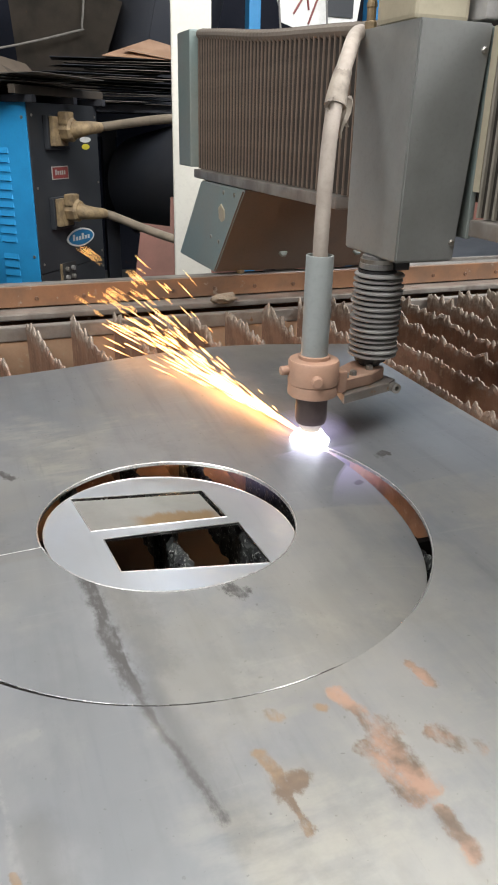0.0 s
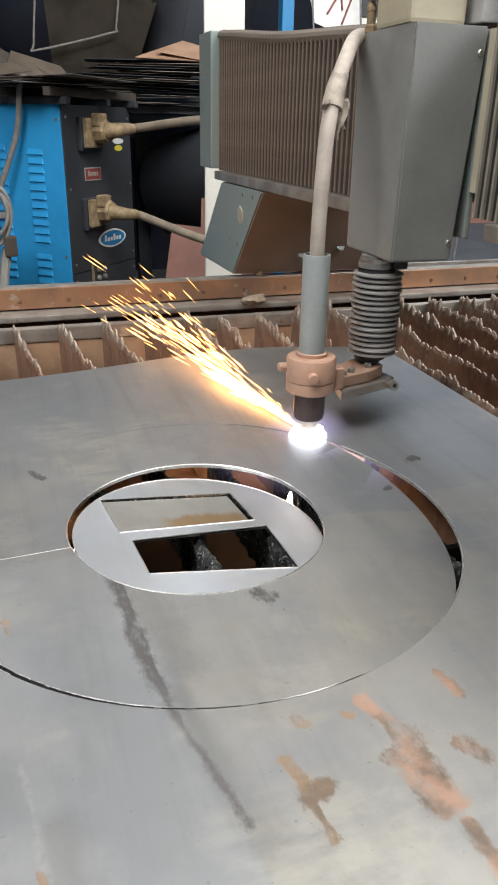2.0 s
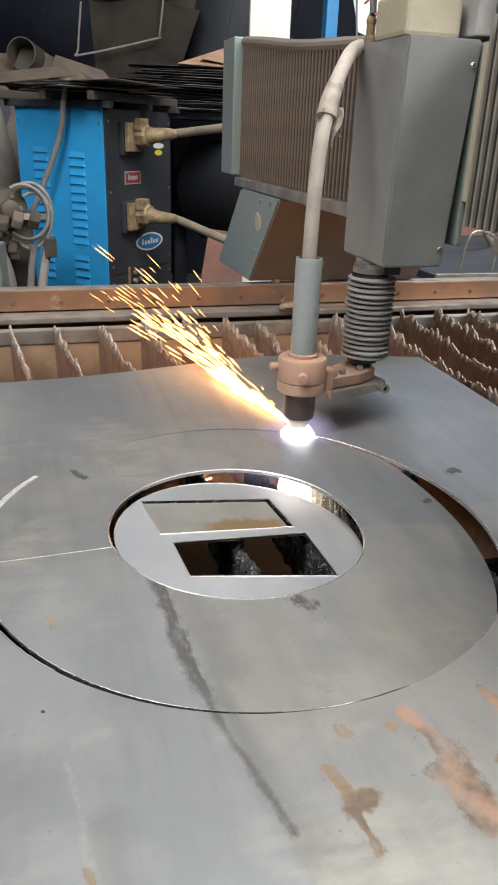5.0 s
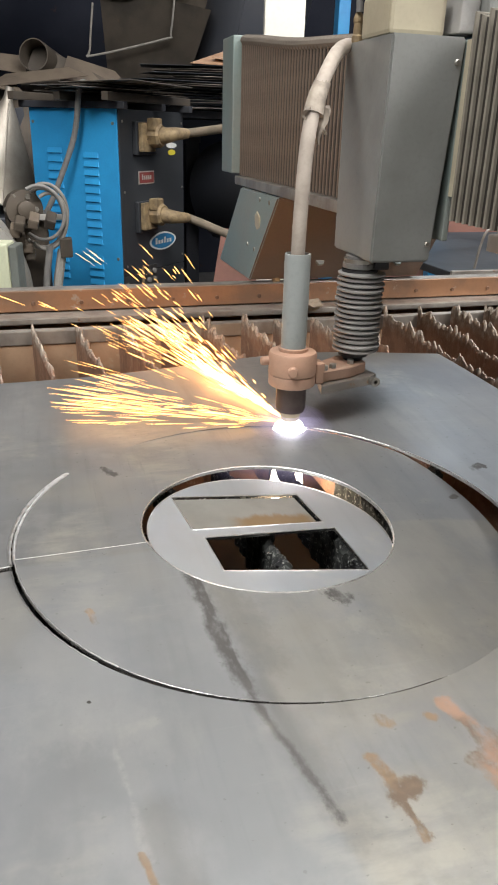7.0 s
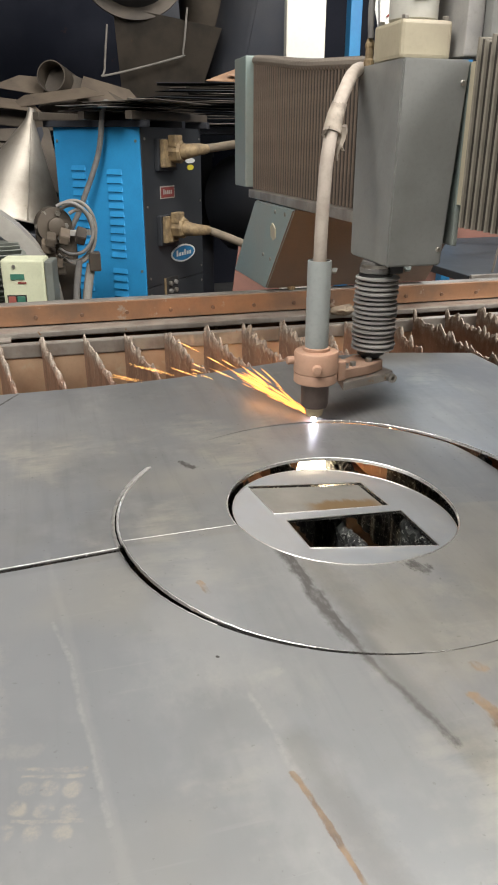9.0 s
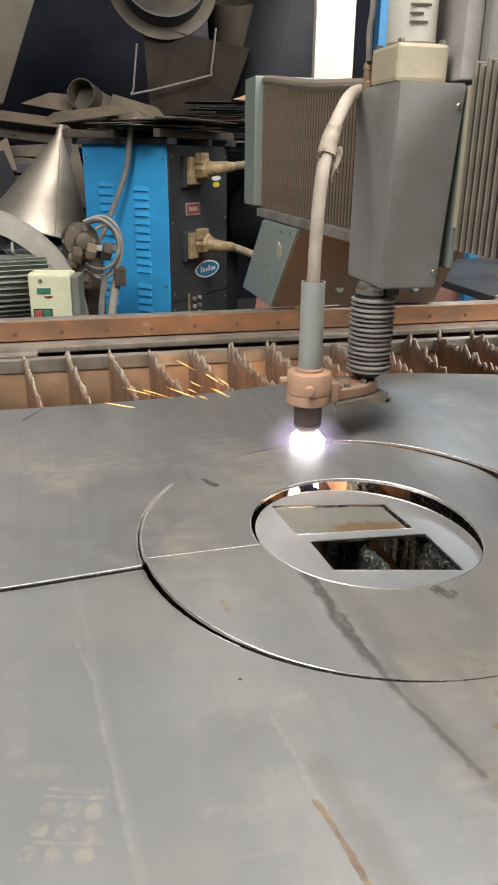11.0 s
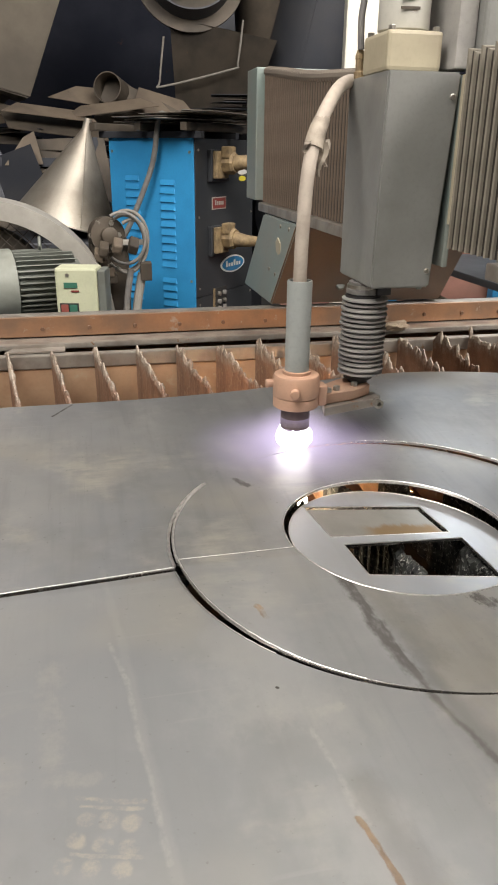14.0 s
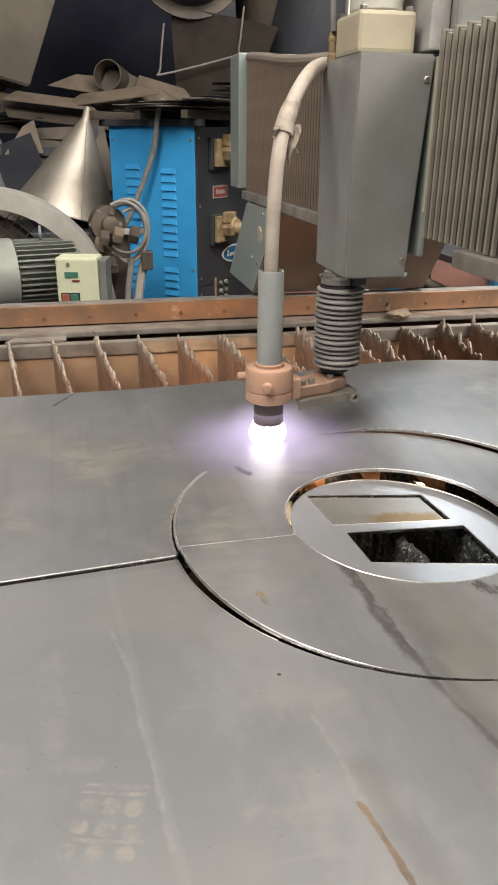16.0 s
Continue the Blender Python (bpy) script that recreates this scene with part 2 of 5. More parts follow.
        # pale patches wiped into the scale
        wiped_spots = many([(-0.258, -0.305, -0.238, -0.325, 0.016, 1.9, 0.8), (-0.238, -0.318, -0.205, -0.312, 0.007, 1.8, 0.8), (-0.115, -0.335, -0.110, -0.34, 0.010, 1.7, 0.8),
                            (-0.48, -0.20, -0.476, -0.33, 0.014, 2.2, 0.8), (-0.47, -0.345, -0.44, -0.352, 0.010, 2.0, 0.8), (0.03, -0.22, 0.10, -0.25, 0.020, 2.2, 0.9), (-0.02, -0.30, 0.03, -0.31, 0.018, 2.2, 0.9)])
        c = k.mix(k.math("MULTIPLY", k.math("MULTIPLY", wiped_spots, k.band(k.noise(26.0, 6.0, 0.7), 0.34, 0.62)), 0.17), c, (0.50, 0.47, 0.40))
        # print of a drilled part that lay on the plate
        prints = many([(px, py, px + 0.001, py, 0.0082, 0.5, 0.35) for px, py in ((-0.446, -0.391), (-0.428, -0.394), (-0.410, -0.400), (-0.454, -0.410), (-0.433, -0.415), (-0.414, -0.422), (-0.465, -0.431), (-0.443, -0.436), (-0.421, -0.441))]
                      + [(-0.453, -0.370, -0.398, -0.383, 0.0030, 1.3, 0.6), (-0.450, -0.378, -0.400, -0.389, 0.0022, 1.4, 0.6), (-0.458, -0.4215, -0.405, -0.433, 0.0020, 1.5, 0.6)])
        prints = k.math("MULTIPLY", prints, k.band(k.noise(48.0, 6.0, 0.75), 0.36, 0.64))
        c = k.mix(k.math("MULTIPLY", prints, 0.30), c, (0.56, 0.48, 0.35))
        # specks
        specks = many([(-0.257, -0.272, -0.2568, -0.272, 0.0022, 0.2, 0.3)])
        c = k.mix(specks, c, (0.05, 0.045, 0.04))
        spoiled = k.math("MAXIMUM", rust, k.math("MULTIPLY", dirt, 0.7))
        rough = k.math("ADD", rough, k.math("MULTIPLY", spoiled, 0.35))
        metal = k.math("SUBTRACT", 0.5, k.math("MULTIPLY", spoiled, 0.45))
    if stains:
        k.bump(k.math("ADD", k.math("MULTIPLY", fine, 0.25), k.math("MULTIPLY", mid, 0.6)), 0.10, 0.001)
    return k.set(c, rough, metal)


GREY = ((0.268, 0.267, 0.264), (0.165, 0.165, 0.165), (0.345, 0.336, 0.322))
M = {
    "plate": plate_steel("plate_steel", GREY, True),
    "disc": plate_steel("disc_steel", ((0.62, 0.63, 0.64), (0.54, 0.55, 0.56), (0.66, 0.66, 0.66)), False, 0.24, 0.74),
    "bead": worn("bright_dross_bead", (0.92, 0.91, 0.89), (0.66, 0.64, 0.62), 0.34, 0.9, 90.0, 400.0, relief=0.35),
    "cut": worn("bright_cut_edge", (0.66, 0.65, 0.63), (0.50, 0.48, 0.46), 0.24, 0.95, 60.0, 300.0, relief=0.12),
        "slat": slat_steel(),
    "slat_dark": worn("dark_slag_crust", (0.060, 0.064, 0.060), (0.024, 0.024, 0.026), 0.7, 0.0, 60.0, 220.0, (0.26, 0.265, 0.245), 0.55, 1.0),
    "slag": worn("spatter_slag", (0.32, 0.33, 0.33), (0.14, 0.14, 0.14), 0.35, 0.8, 60.0, 240.0, relief=1.0),
    "rust": worn("rusty_brown_steel", (0.21, 0.115, 0.07), (0.14, 0.085, 0.06), 0.5, 0.35, 9.0, 110.0, (0.33, 0.25, 0.19), 0.58, 0.4),
    # rust raised to orange-tan, arc light on the wall put into the colour
    "tray_wall": worn("arc_lit_tan_rust", (0.50, 0.345, 0.225), (0.40, 0.25, 0.155), 0.45, 0.2, 7.0, 110.0, (0.48, 0.37, 0.25), 0.58, 0.2),
    "angle": worn("worn_rusty_angle", (0.38, 0.205, 0.115), (0.24, 0.15, 0.10), 0.38, 0.45, 9.0, 120.0, (0.42, 0.34, 0.27), 0.60, 0.35),
    "lump": worn("tan_slag", (0.36, 0.29, 0.21), (0.27, 0.21, 0.15), 0.7, 0.0, 30.0, 160.0, relief=0.6),
    "rail": worn("rail_steel", (0.40, 0.37, 0.33), (0.26, 0.23, 0.20), 0.42, 0.6, 14.0, 150.0, (0.30, 0.17, 0.09), 0.62, 0.3),
    "foot_brown": worn("brown_foot_paint", (0.200, 0.145, 0.110), (0.165, 0.135, 0.112), 0.55, 0.0, 5.0, 120.0, (0.15, 0.158, 0.142), 0.64, 0.1),
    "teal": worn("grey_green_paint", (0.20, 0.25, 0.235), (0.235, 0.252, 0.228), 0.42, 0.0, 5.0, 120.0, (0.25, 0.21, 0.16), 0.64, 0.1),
    "lifter": worn("grey_enamel", (0.30, 0.305, 0.29), (0.225, 0.228, 0.212), 0.34, 0.3, 5.5, 140.0, (0.17, 0.16, 0.145), 0.66, 0.06),
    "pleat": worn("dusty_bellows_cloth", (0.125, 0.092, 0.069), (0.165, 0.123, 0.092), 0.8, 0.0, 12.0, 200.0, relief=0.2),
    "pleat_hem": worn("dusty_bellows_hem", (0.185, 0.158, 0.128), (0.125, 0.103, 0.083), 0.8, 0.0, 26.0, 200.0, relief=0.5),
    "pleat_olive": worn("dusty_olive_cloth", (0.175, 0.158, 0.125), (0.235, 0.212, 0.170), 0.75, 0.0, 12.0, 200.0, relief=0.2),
    "cable_tan": worn("dusty_tan_cable", (0.25, 0.205, 0.150), (0.18, 0.150, 0.110), 0.75, 0.0, 14.0, 160.0, (0.34, 0.29, 0.22), 0.66, 0.3),
    "hose_dull": worn("dull_grey_hose", (0.24, 0.225, 0.20), (0.17, 0.16, 0.14), 0.7, 0.0, 20.0, 160.0),
    # shade between the folds as a colour, also on the beam behind
    "pleat_dark": worn("bellows_valley_shade", (0.038, 0.031, 0.025), (0.055, 0.046, 0.036), 0.85, 0.0, 12.0, 200.0),
    "tube": worn("grey_torch_tube", (0.32, 0.35, 0.335), (0.38, 0.40, 0.385), 0.38, 0.2, 8.0, 120.0, relief=0.05),
    "clamp": worn("tan_heat_stained_clamp", (0.47, 0.285, 0.195), (0.38, 0.245, 0.175), 0.6, 0.0, 14.0, 150.0, (0.30, 0.20, 0.15), 0.68, 0.25),
    "nozzle": worn("heat_browned_nozzle", (0.115, 0.085, 0.075), (0.16, 0.125, 0.105), 0.5, 0.4, 20.0, 150.0),
    "tip": worn("heated_ceramic_tip", (0.55, 0.46, 0.28), (0.42, 0.33, 0.2), 0.5, 0.0, 30.0, 150.0),
    "hose": worn("dusty_pale_hose", (0.46, 0.40, 0.34), (0.36, 0.31, 0.26), 0.75, 0.0, 20.0, 160.0, relief=0.3),
    "tape": worn("frayed_tape", (0.36, 0.31, 0.25), (0.20, 0.17, 0.14), 0.7, 0.0, 40.0, 160.0, relief=0.8),
    "rubber": worn("grey_rubber_bellows", (0.29, 0.283, 0.27), (0.36, 0.347, 0.325), 0.5, 0.0, 16.0, 160.0, (0.20, 0.19, 0.175), 0.64),
    "black": worn("black_rubber", (0.02, 0.02, 0.021), (0.035, 0.033, 0.03), 0.6, 0.0, 16.0, 160.0),
    "bolt": worn("zinc_bolt", (0.42, 0.40, 0.36), (0.28, 0.26, 0.22), 0.4, 0.8, 60.0, 200.0),
    "cream": worn("yellowed_cream_paint", (0.44, 0.395, 0.285), (0.37, 0.325, 0.235), 0.45, 0.0, 8.0, 120.0, (0.27, 0.235, 0.17), 0.68, 0.05),
    "can": worn("off_white_motor_can", (0.52, 0.51, 0.455), (0.45, 0.44, 0.39), 0.5, 0.0, 10.0, 120.0),
    "blue": worn("blue_cabinet_paint", (0.035, 0.33, 0.68), (0.03, 0.28, 0.60), 0.4, 0.0, 4.0, 120.0, (0.06, 0.22, 0.38), 0.72, 0.08),
    "panel": worn("charcoal_panel_paint", (0.03, 0.033, 0.038), (0.04, 0.043, 0.047), 0.45, 0.0, 6.0, 140.0, (0.06, 0.055, 0.05), 0.7, 0.1),
    "brass": worn("dusty_brass", (0.34, 0.25, 0.135), (0.20, 0.145, 0.085), 0.65, 0.25, 26.0, 160.0, (0.10, 0.08, 0.06), 0.62, 0.7),
    "pole": worn("white_painted_post", (0.70, 0.685, 0.61), (0.64, 0.62, 0.54), 0.5, 0.0, 3.0, 90.0, relief=0.05),
    "scrap": worn("dusty_scrap_sheet", (0.105, 0.086, 0.066), (0.052, 0.044, 0.037), 0.6, 0.3, 4.0, 120.0, (0.15, 0.098, 0.062), 0.66, 0.2),
    "hopper": worn("dusty_tan_hopper", (0.135, 0.115, 0.088), (0.085, 0.073, 0.058), 0.65, 0.1, 2.2, 120.0, (0.17, 0.145, 0.11), 0.66, 0.2),
    "scrap_dark": worn("dark_sheet_metal", (0.048, 0.053, 0.066), (0.066, 0.068, 0.076), 0.55, 0.4, 3.0, 120.0, (0.085, 0.055, 0.047), 0.66),
    "scrap_tan": worn("tan_dusty_sheet", (0.170, 0.135, 0.100), (0.105, 0.083, 0.064), 0.7, 0.1, 4.0, 120.0, (0.07, 0.058, 0.047), 0.60, 0.2),
    "offcut": worn("orange_rust_sheet", (0.42, 0.26, 0.16), (0.33, 0.19, 0.11), 0.65, 0.1, 6.0, 120.0),
    "brown_sheet": worn("red_brown_primer", (0.22, 0.10, 0.075), (0.16, 0.08, 0.06), 0.65, 0.0, 4.0, 120.0),
    "stainless": worn("stainless_sheet", (0.46, 0.425, 0.37), (0.34, 0.305, 0.255), 0.50, 0.75, 5.0, 160.0, (0.25, 0.21, 0.165), 0.66, 0.08),
    "fan_cover": worn("pale_green_grey_paint", (0.27, 0.285, 0.255), (0.21, 0.222, 0.195), 0.55, 0.1, 8.0, 150.0, (0.20, 0.18, 0.145), 0.64),
    "motor": worn("motor_grey_paint", (0.185, 0.200, 0.180), (0.14, 0.148, 0.130), 0.55, 0.1, 9.0, 150.0, (0.24, 0.215, 0.175), 0.62),
    "guard": worn("pale_guard_paint", (0.36, 0.345, 0.315), (0.27, 0.258, 0.23), 0.55, 0.1, 6.0, 140.0, (0.20, 0.17, 0.13), 0.68),
    "box_cream": worn("cream_switch_box", (0.60, 0.62, 0.44), (0.52, 0.54, 0.38), 0.5, 0.0, 7.0, 140.0),
    "white": worn("white_label", (0.75, 0.75, 0.72), (0.66, 0.66, 0.62), 0.5, 0.0, 20.0, 120.0),
    "yellow": worn("yellow_label", (0.75, 0.66, 0.06), (0.65, 0.55, 0.05), 0.5),
    "red": worn("red_label", (0.22, 0.045, 0.04), (0.16, 0.035, 0.03), 0.5),
    "green": worn("green_button", (0.05, 0.17, 0.12), (0.05, 0.14, 0.1), 0.4),
    "orange": worn("red_button", (0.33, 0.10, 0.08), (0.27, 0.08, 0.06), 0.4),
    "logo_blue": worn("logo_blue", (0.03, 0.22, 0.45), (0.03, 0.18, 0.4), 0.4),
    "wall": worn("sooty_wall", (0.026, 0.028, 0.038), (0.014, 0.016, 0.024), 0.9, 0.0, 1.2, 40.0, (0.045, 0.028, 0.024), 0.62, 0.2),
    "wall_pale": worn("pale_workshop_wall", (0.45, 0.44, 0.42), (0.36, 0.35, 0.33), 0.85, 0.0, 1.0, 40.0),
    "floor": worn("dirty_concrete", (0.10, 0.095, 0.088), (0.065, 0.06, 0.055), 0.8, 0.0, 2.0, 60.0, (0.12, 0.08, 0.05), 0.66, 0.3),
    "pit": worn("black_tray", (0.010, 0.009, 0.009), (0.016, 0.013, 0.011), 0.9, 0.0, 6.0, 60.0),
    "cable": worn("grey_cable", (0.16, 0.155, 0.15), (0.22, 0.21, 0.19), 0.6, 0.0, 30.0),
    "arc": glow("plasma_core", (0.80, 0.82, 1.0), 130.0),
    "jet": glow("jet_white", (1.0, 0.80, 0.54), 22.0),
    "jet_fan": glow("jet_orange", (1.0, 0.58, 0.26), 44.0),
    "spark": glow("spark_yellow", (1.0, 0.48, 0.13), 7.0),
    "spark_hot": glow("spark_white", (1.0, 0.43, 0.13), 15.0),
    "ember": glow("spark_orange", (1.0, 0.36, 0.06), 5.0),
}
M["wall"].node_tree.nodes["Principled BSDF"].inputs["Specular IOR Level"].default_value = 0.08
for matte in ("slat_dark", "pit"):
    M[matte].node_tree.nodes["Principled BSDF"].inputs["Specular IOR Level"].default_value = 0.1
# glowing surfaces that stand in for the lens bloom round the arc
M["ball"] = glow("bloom_ball", (0.95, 0.95, 1.0), 11.0)
M["gas_low"] = bloom("arc_bloom_low", (0.78, 0.68, 1.0), 1.4, 0.55, 0.210, 1.0)
M["gas_dome"] = bloom("arc_bloom_dome", (0.80, 0.70, 1.0), 1.6, 0.75, 0.098, 1.0)


# ---- building helpers ----
def mesh_of(name, bm, material, smooth=False):
    me = bpy.data.meshes.new(name)
    bmesh.ops.recalc_face_normals(bm, faces=bm.faces)
    bm.to_mesh(me)
    bm.free()
    for m in (material if isinstance(material, (list, tuple)) else [material]):
        me.materials.append(M[m])
    if smooth:
        for p in me.polygons:
            p.use_smooth = True
        me.set_sharp_from_angle(angle=radians(35))
    return me


def part(name, bm, material, parent, label="", smooth=False):
    ob = new(name, mesh_of(name, bm, material, smooth))
    ob.parent = parent
    return tagged(ob, label)


def thing(name, bm, material, label, category, m=None, group="", kind="", smooth=False):
    ob = new(name, mesh_of(name, bm, material, smooth))
    if m is not None:
        ob.matrix_world = m
    return tagged(ob, label, category, group, kind)


def root(name, label, category, m=None, group="", kind=""):
    ob = new(name)
    ob.empty_display_size = 0.05
    if m is not None:
        ob.matrix_world = m
    return tagged(ob, label, category, group, kind)


def box(x0, x1, y0, y1, z0, z1, bevel=0.0, bm=None, m=None):
    bm = bm or bmesh.new()
    made = bmesh.ops.create_cube(bm, size=1.0)["verts"]
    for v in made:
        v.co = Vector(((x0 + x1) / 2 + v.co.x * (x1 - x0), (y0 + y1) / 2 + v.co.y * (y1 - y0), (z0 + z1) / 2 + v.co.z * (z1 - z0)))
    if bevel:
        edges = list({e for v in made for e in v.link_edges})
        made = bmesh.ops.bevel(bm, geom=edges, offset=bevel, segments=2, affect="EDGES", profile=0.6)["verts"]
    if m is not None:
        bmesh.ops.transform(bm, matrix=m, verts=list(set(made)))
    return bm


def lathe(profile, n=32, bm=None, m=None):
    """Turns (radius, z) pairs about the z axis."""
    bm = bm or bmesh.new()
    rings = []
    for r, z in profile:
        rings.append([bm.verts.new((r * math.cos(2 * math.pi * i / n), r * math.sin(2 * math.pi * i / n), z)) for i in range(n)])
    for a, b in zip(rings, rings[1:]):
        for i in range(n):
            bm.faces.new((a[i], a[(i + 1) % n], b[(i + 1) % n], b[i]))
    for ring, r in ((rings[0], profile[0][0]), (rings[-1], profile[-1][0])):
        if r > 1e-6:
            bm.faces.new(ring)
    if m is not None:
        bmesh.ops.transform(bm, matrix=m, verts=[v for ring in rings for v in ring])
    return bm


def pipe(points, radius, n=12, bm=None, steps=6, radii=None):
    """A round bar along a smooth line through the points."""
    bm = bm or bmesh.new()
    pts = [Vector(p) for p in points]
    line = []
    for i in range(len(pts) - 1):
        p0, p1, p2, p3 = pts[max(i - 1, 0)], pts[i], pts[i + 1], pts[min(i + 2, len(pts) - 1)]
        for s in range(steps):
            u = s / steps
            line.append(0.5 * (2 * p1 + (p2 - p0) * u + (2 * p0 - 5 * p1 + 4 * p2 - p3) * u * u + (3 * p1 - p0 - 3 * p2 + p3) * u ** 3))
    line.append(pts[-1])
    side, rings = None, []
    for i, p in enumerate(line):
        d = (line[min(i + 1, len(line) - 1)] - line[max(i - 1, 0)]).normalized()
        if side is None:
            side = d.orthogonal().normalized()
        side = (side - d * side.dot(d)).normalized()
        up = d.cross(side)
        r = radius if radii is None else radii[0] + (radii[1] - radii[0]) * i / (len(line) - 1)
        rings.append([bm.verts.new(p + r * (math.cos(a) * side + math.sin(a) * up)) for a in (2 * math.pi * j / n for j in range(n))])
    for a, b in zip(rings, rings[1:]):
        for j in range(n):
            bm.faces.new((a[j], a[(j + 1) % n], b[(j + 1) % n], b[j]))
    bm.faces.new(rings[0])
    bm.faces.new(rings[-1])
    return bm


def slab(outline, z0, z1, bevel=0.0, m=None, bm=None):
    """A plate from an outline of (x, y)."""
    bm = bm or bmesh.new()
    low = [bm.verts.new((x, y, z0)) for x, y in outline]
    high = [bm.verts.new((x, y, z1)) for x, y in outline]
    n = len(outline)
    bm.faces.new(low), bm.faces.new(high)
    for i in range(n):
        bm.faces.new((low[i], low[(i + 1) % n], high[(i + 1) % n], high[i]))
    made = low + high
    if bevel:
        made = bmesh.ops.bevel(bm, geom=list({e for v in made for e in v.link_edges}), offset=bevel, segments=1, affect="EDGES")["verts"]
    if m is not None:
        bmesh.ops.transform(bm, matrix=m, verts=list(set(made)))
    return bm


def hexhead(r, h, m):
    return lathe([(r, 0), (r, h * 0.85), (r * 0.85, h)], 6, m=m)


FACE_Y = pose(0, 0, 0, 90, 0, 0)      # turns the z axis towards -y
FACE_X = pose(0, 0, 0, 0, -90, 0)     # turns the z axis towards -x


# ---- hall ----
def wall(name, x0, x1, y0, y1, z0, z1, material, label):
    return thing(name, box(x0, x1, y0, y1, z0, z1), material, label, "wall", kind="structure")


def build_hall():
    thing("floor", box(-5, 5, -5, 7.2, -0.1, 0.0), "floor", "dirty grey concrete workshop floor", "floor", kind="structure")
    thing("ceiling", box(-5, 5, -5, 7.2, 4.6, 4.7), "wall_pale", "pale workshop ceiling", "ceiling", kind="structure")
    wall("wall_north", -5, 5, 6.2, 6.4, 0, 4.6, "wall", "dark sooty rear wall of the workshop")
    wall("wall_south", -5, 5, -4.2, -4.0, 0, 4.6, "wall_pale", "pale workshop wall")
    wall("wall_west", -3.4, -3.2, -4.0, 6.2, 0, 4.6, "wall", "dark sooty side wall")
    wall("wall_east", 4.0, 4.2, -4.0, 6.2, 0, 4.6, "wall", "dark sooty side wall")


# ---- plate and the parts cut from it ----
def warp(x, y):
    """How far the plate has risen with heat towards its rear edge."""
    s = min(max((y - 0.05) / 0.62, 0.0), 1.0)
    return 0.030 * s * s * (3 - 2 * s) * math.exp(-((x - 0.27) / 0.33) ** 2)


SLIT = 185.2         # angle of the straight cut that meets the circle


def edge_reach(a, x0, x1, y0, y1):
    c, s = math.cos(a), math.sin(a)
    reach = 9.0
    if abs(c) > 1e-9:
        reach = min(reach, (x1 if c > 0 else x0) / c)
    if abs(s) > 1e-9:
        reach = min(reach, (y1 if s > 0 else y0) / s)
    return reach


def polar_plate(angles, inner, outer, lift, rings=14, ease=1.6, lip=0.0004):
    """A plate between two radii that depend on the angle. lift(x, y, a) gives its upper face. Material 1 lies on the cut edges, whose upper corners are bright and broken."""
    bm = bmesh.new()
    top, low = [], []
    for a in angles:
        ra, rb = inner(a), outer(a)
        radii = [ra] + [ra + lip + (rb - ra - 2 * lip) * (i / rings) ** ease for i in range(rings + 1)] + [rb]
        t_row, l_row = [], []
        for i, r in enumerate(radii):
            x, y = r * math.cos(a), r * math.sin(a)
            z = lift(x, y, a)
            t_row.append(bm.verts.new((x, y, z - (lip if i in (0, rings + 2) else 0.0))))
            l_row.append(bm.verts.new((x, y, z - THICK)))
        top.append(t_row)
        low.append(l_row)
    n, last = len(angles), rings + 2
    for k in range(n - 1):
        for i in range(last):
            f = bm.faces.new((top[k][i], top[k][i + 1], top[k + 1][i + 1], top[k + 1][i]))
            f.material_index = 1 if i in (0, last - 1) else 0
            bm.faces.new((low[k][i], low[k + 1][i], low[k + 1][i + 1], low[k][i + 1]))
        bm.faces.new((top[k][0], top[k + 1][0], low[k + 1][0], low[k][0])).material_index = 1
        bm.faces.new((top[k][last], low[k][last], low[k + 1][last], top[k + 1][last])).material_index = 1
    for k in (0, n - 1):
        for i in range(last):
            bm.faces.new((top[k][i], top[k][i + 1], low[k][i + 1], low[k][i])).material_index = 1
    return bm


def bead(parent, points, r=0.0011, name="dross_bead"):
    """A thin bright bead of dross along a cut edge."""
    bm = pipe(points, r, 6, steps=1)
    return part(name, bm, "bead", parent, "bright silvery dross along the cut edge", smooth=True)


def arc_points(a0, a1, radius, lift, up=0.0, step=1.0):
    n = max(2, int(abs(a1 - a0) / step))
    out = []
    for i in range(n + 1):
        a = radians(a0 + (a1 - a0) * i / n)
        r = radius(a) + 0.0004 * math.sin(i * 1.9) * math.sin(i * 0.37)
        x, y = r * math.cos(a), r * math.sin(a)
        out.append((x, y, lift(x, y, a) + up))
    return out


TIP = 140.7          # where the cut began


def first_cut(a):
    """The first stretch of the cut came out wider."""
    d = math.degrees(a) % 360
    return 0.0022 * math.sin(math.pi * (d - TIP) / (SLIT - TIP)) ** 0.5 if TIP < d < SLIT else 0.0


def kerf(a):
    """Half the width of the cut: nearly closed on the near side, where the metal has sprung together."""
    d = math.degrees(a) % 360
    return 0.0014 - 0.0003 * min(max((d - 228) / 12, 0.0), 1.0) * min(max((318 - d) / 12, 0.0), 1.0)


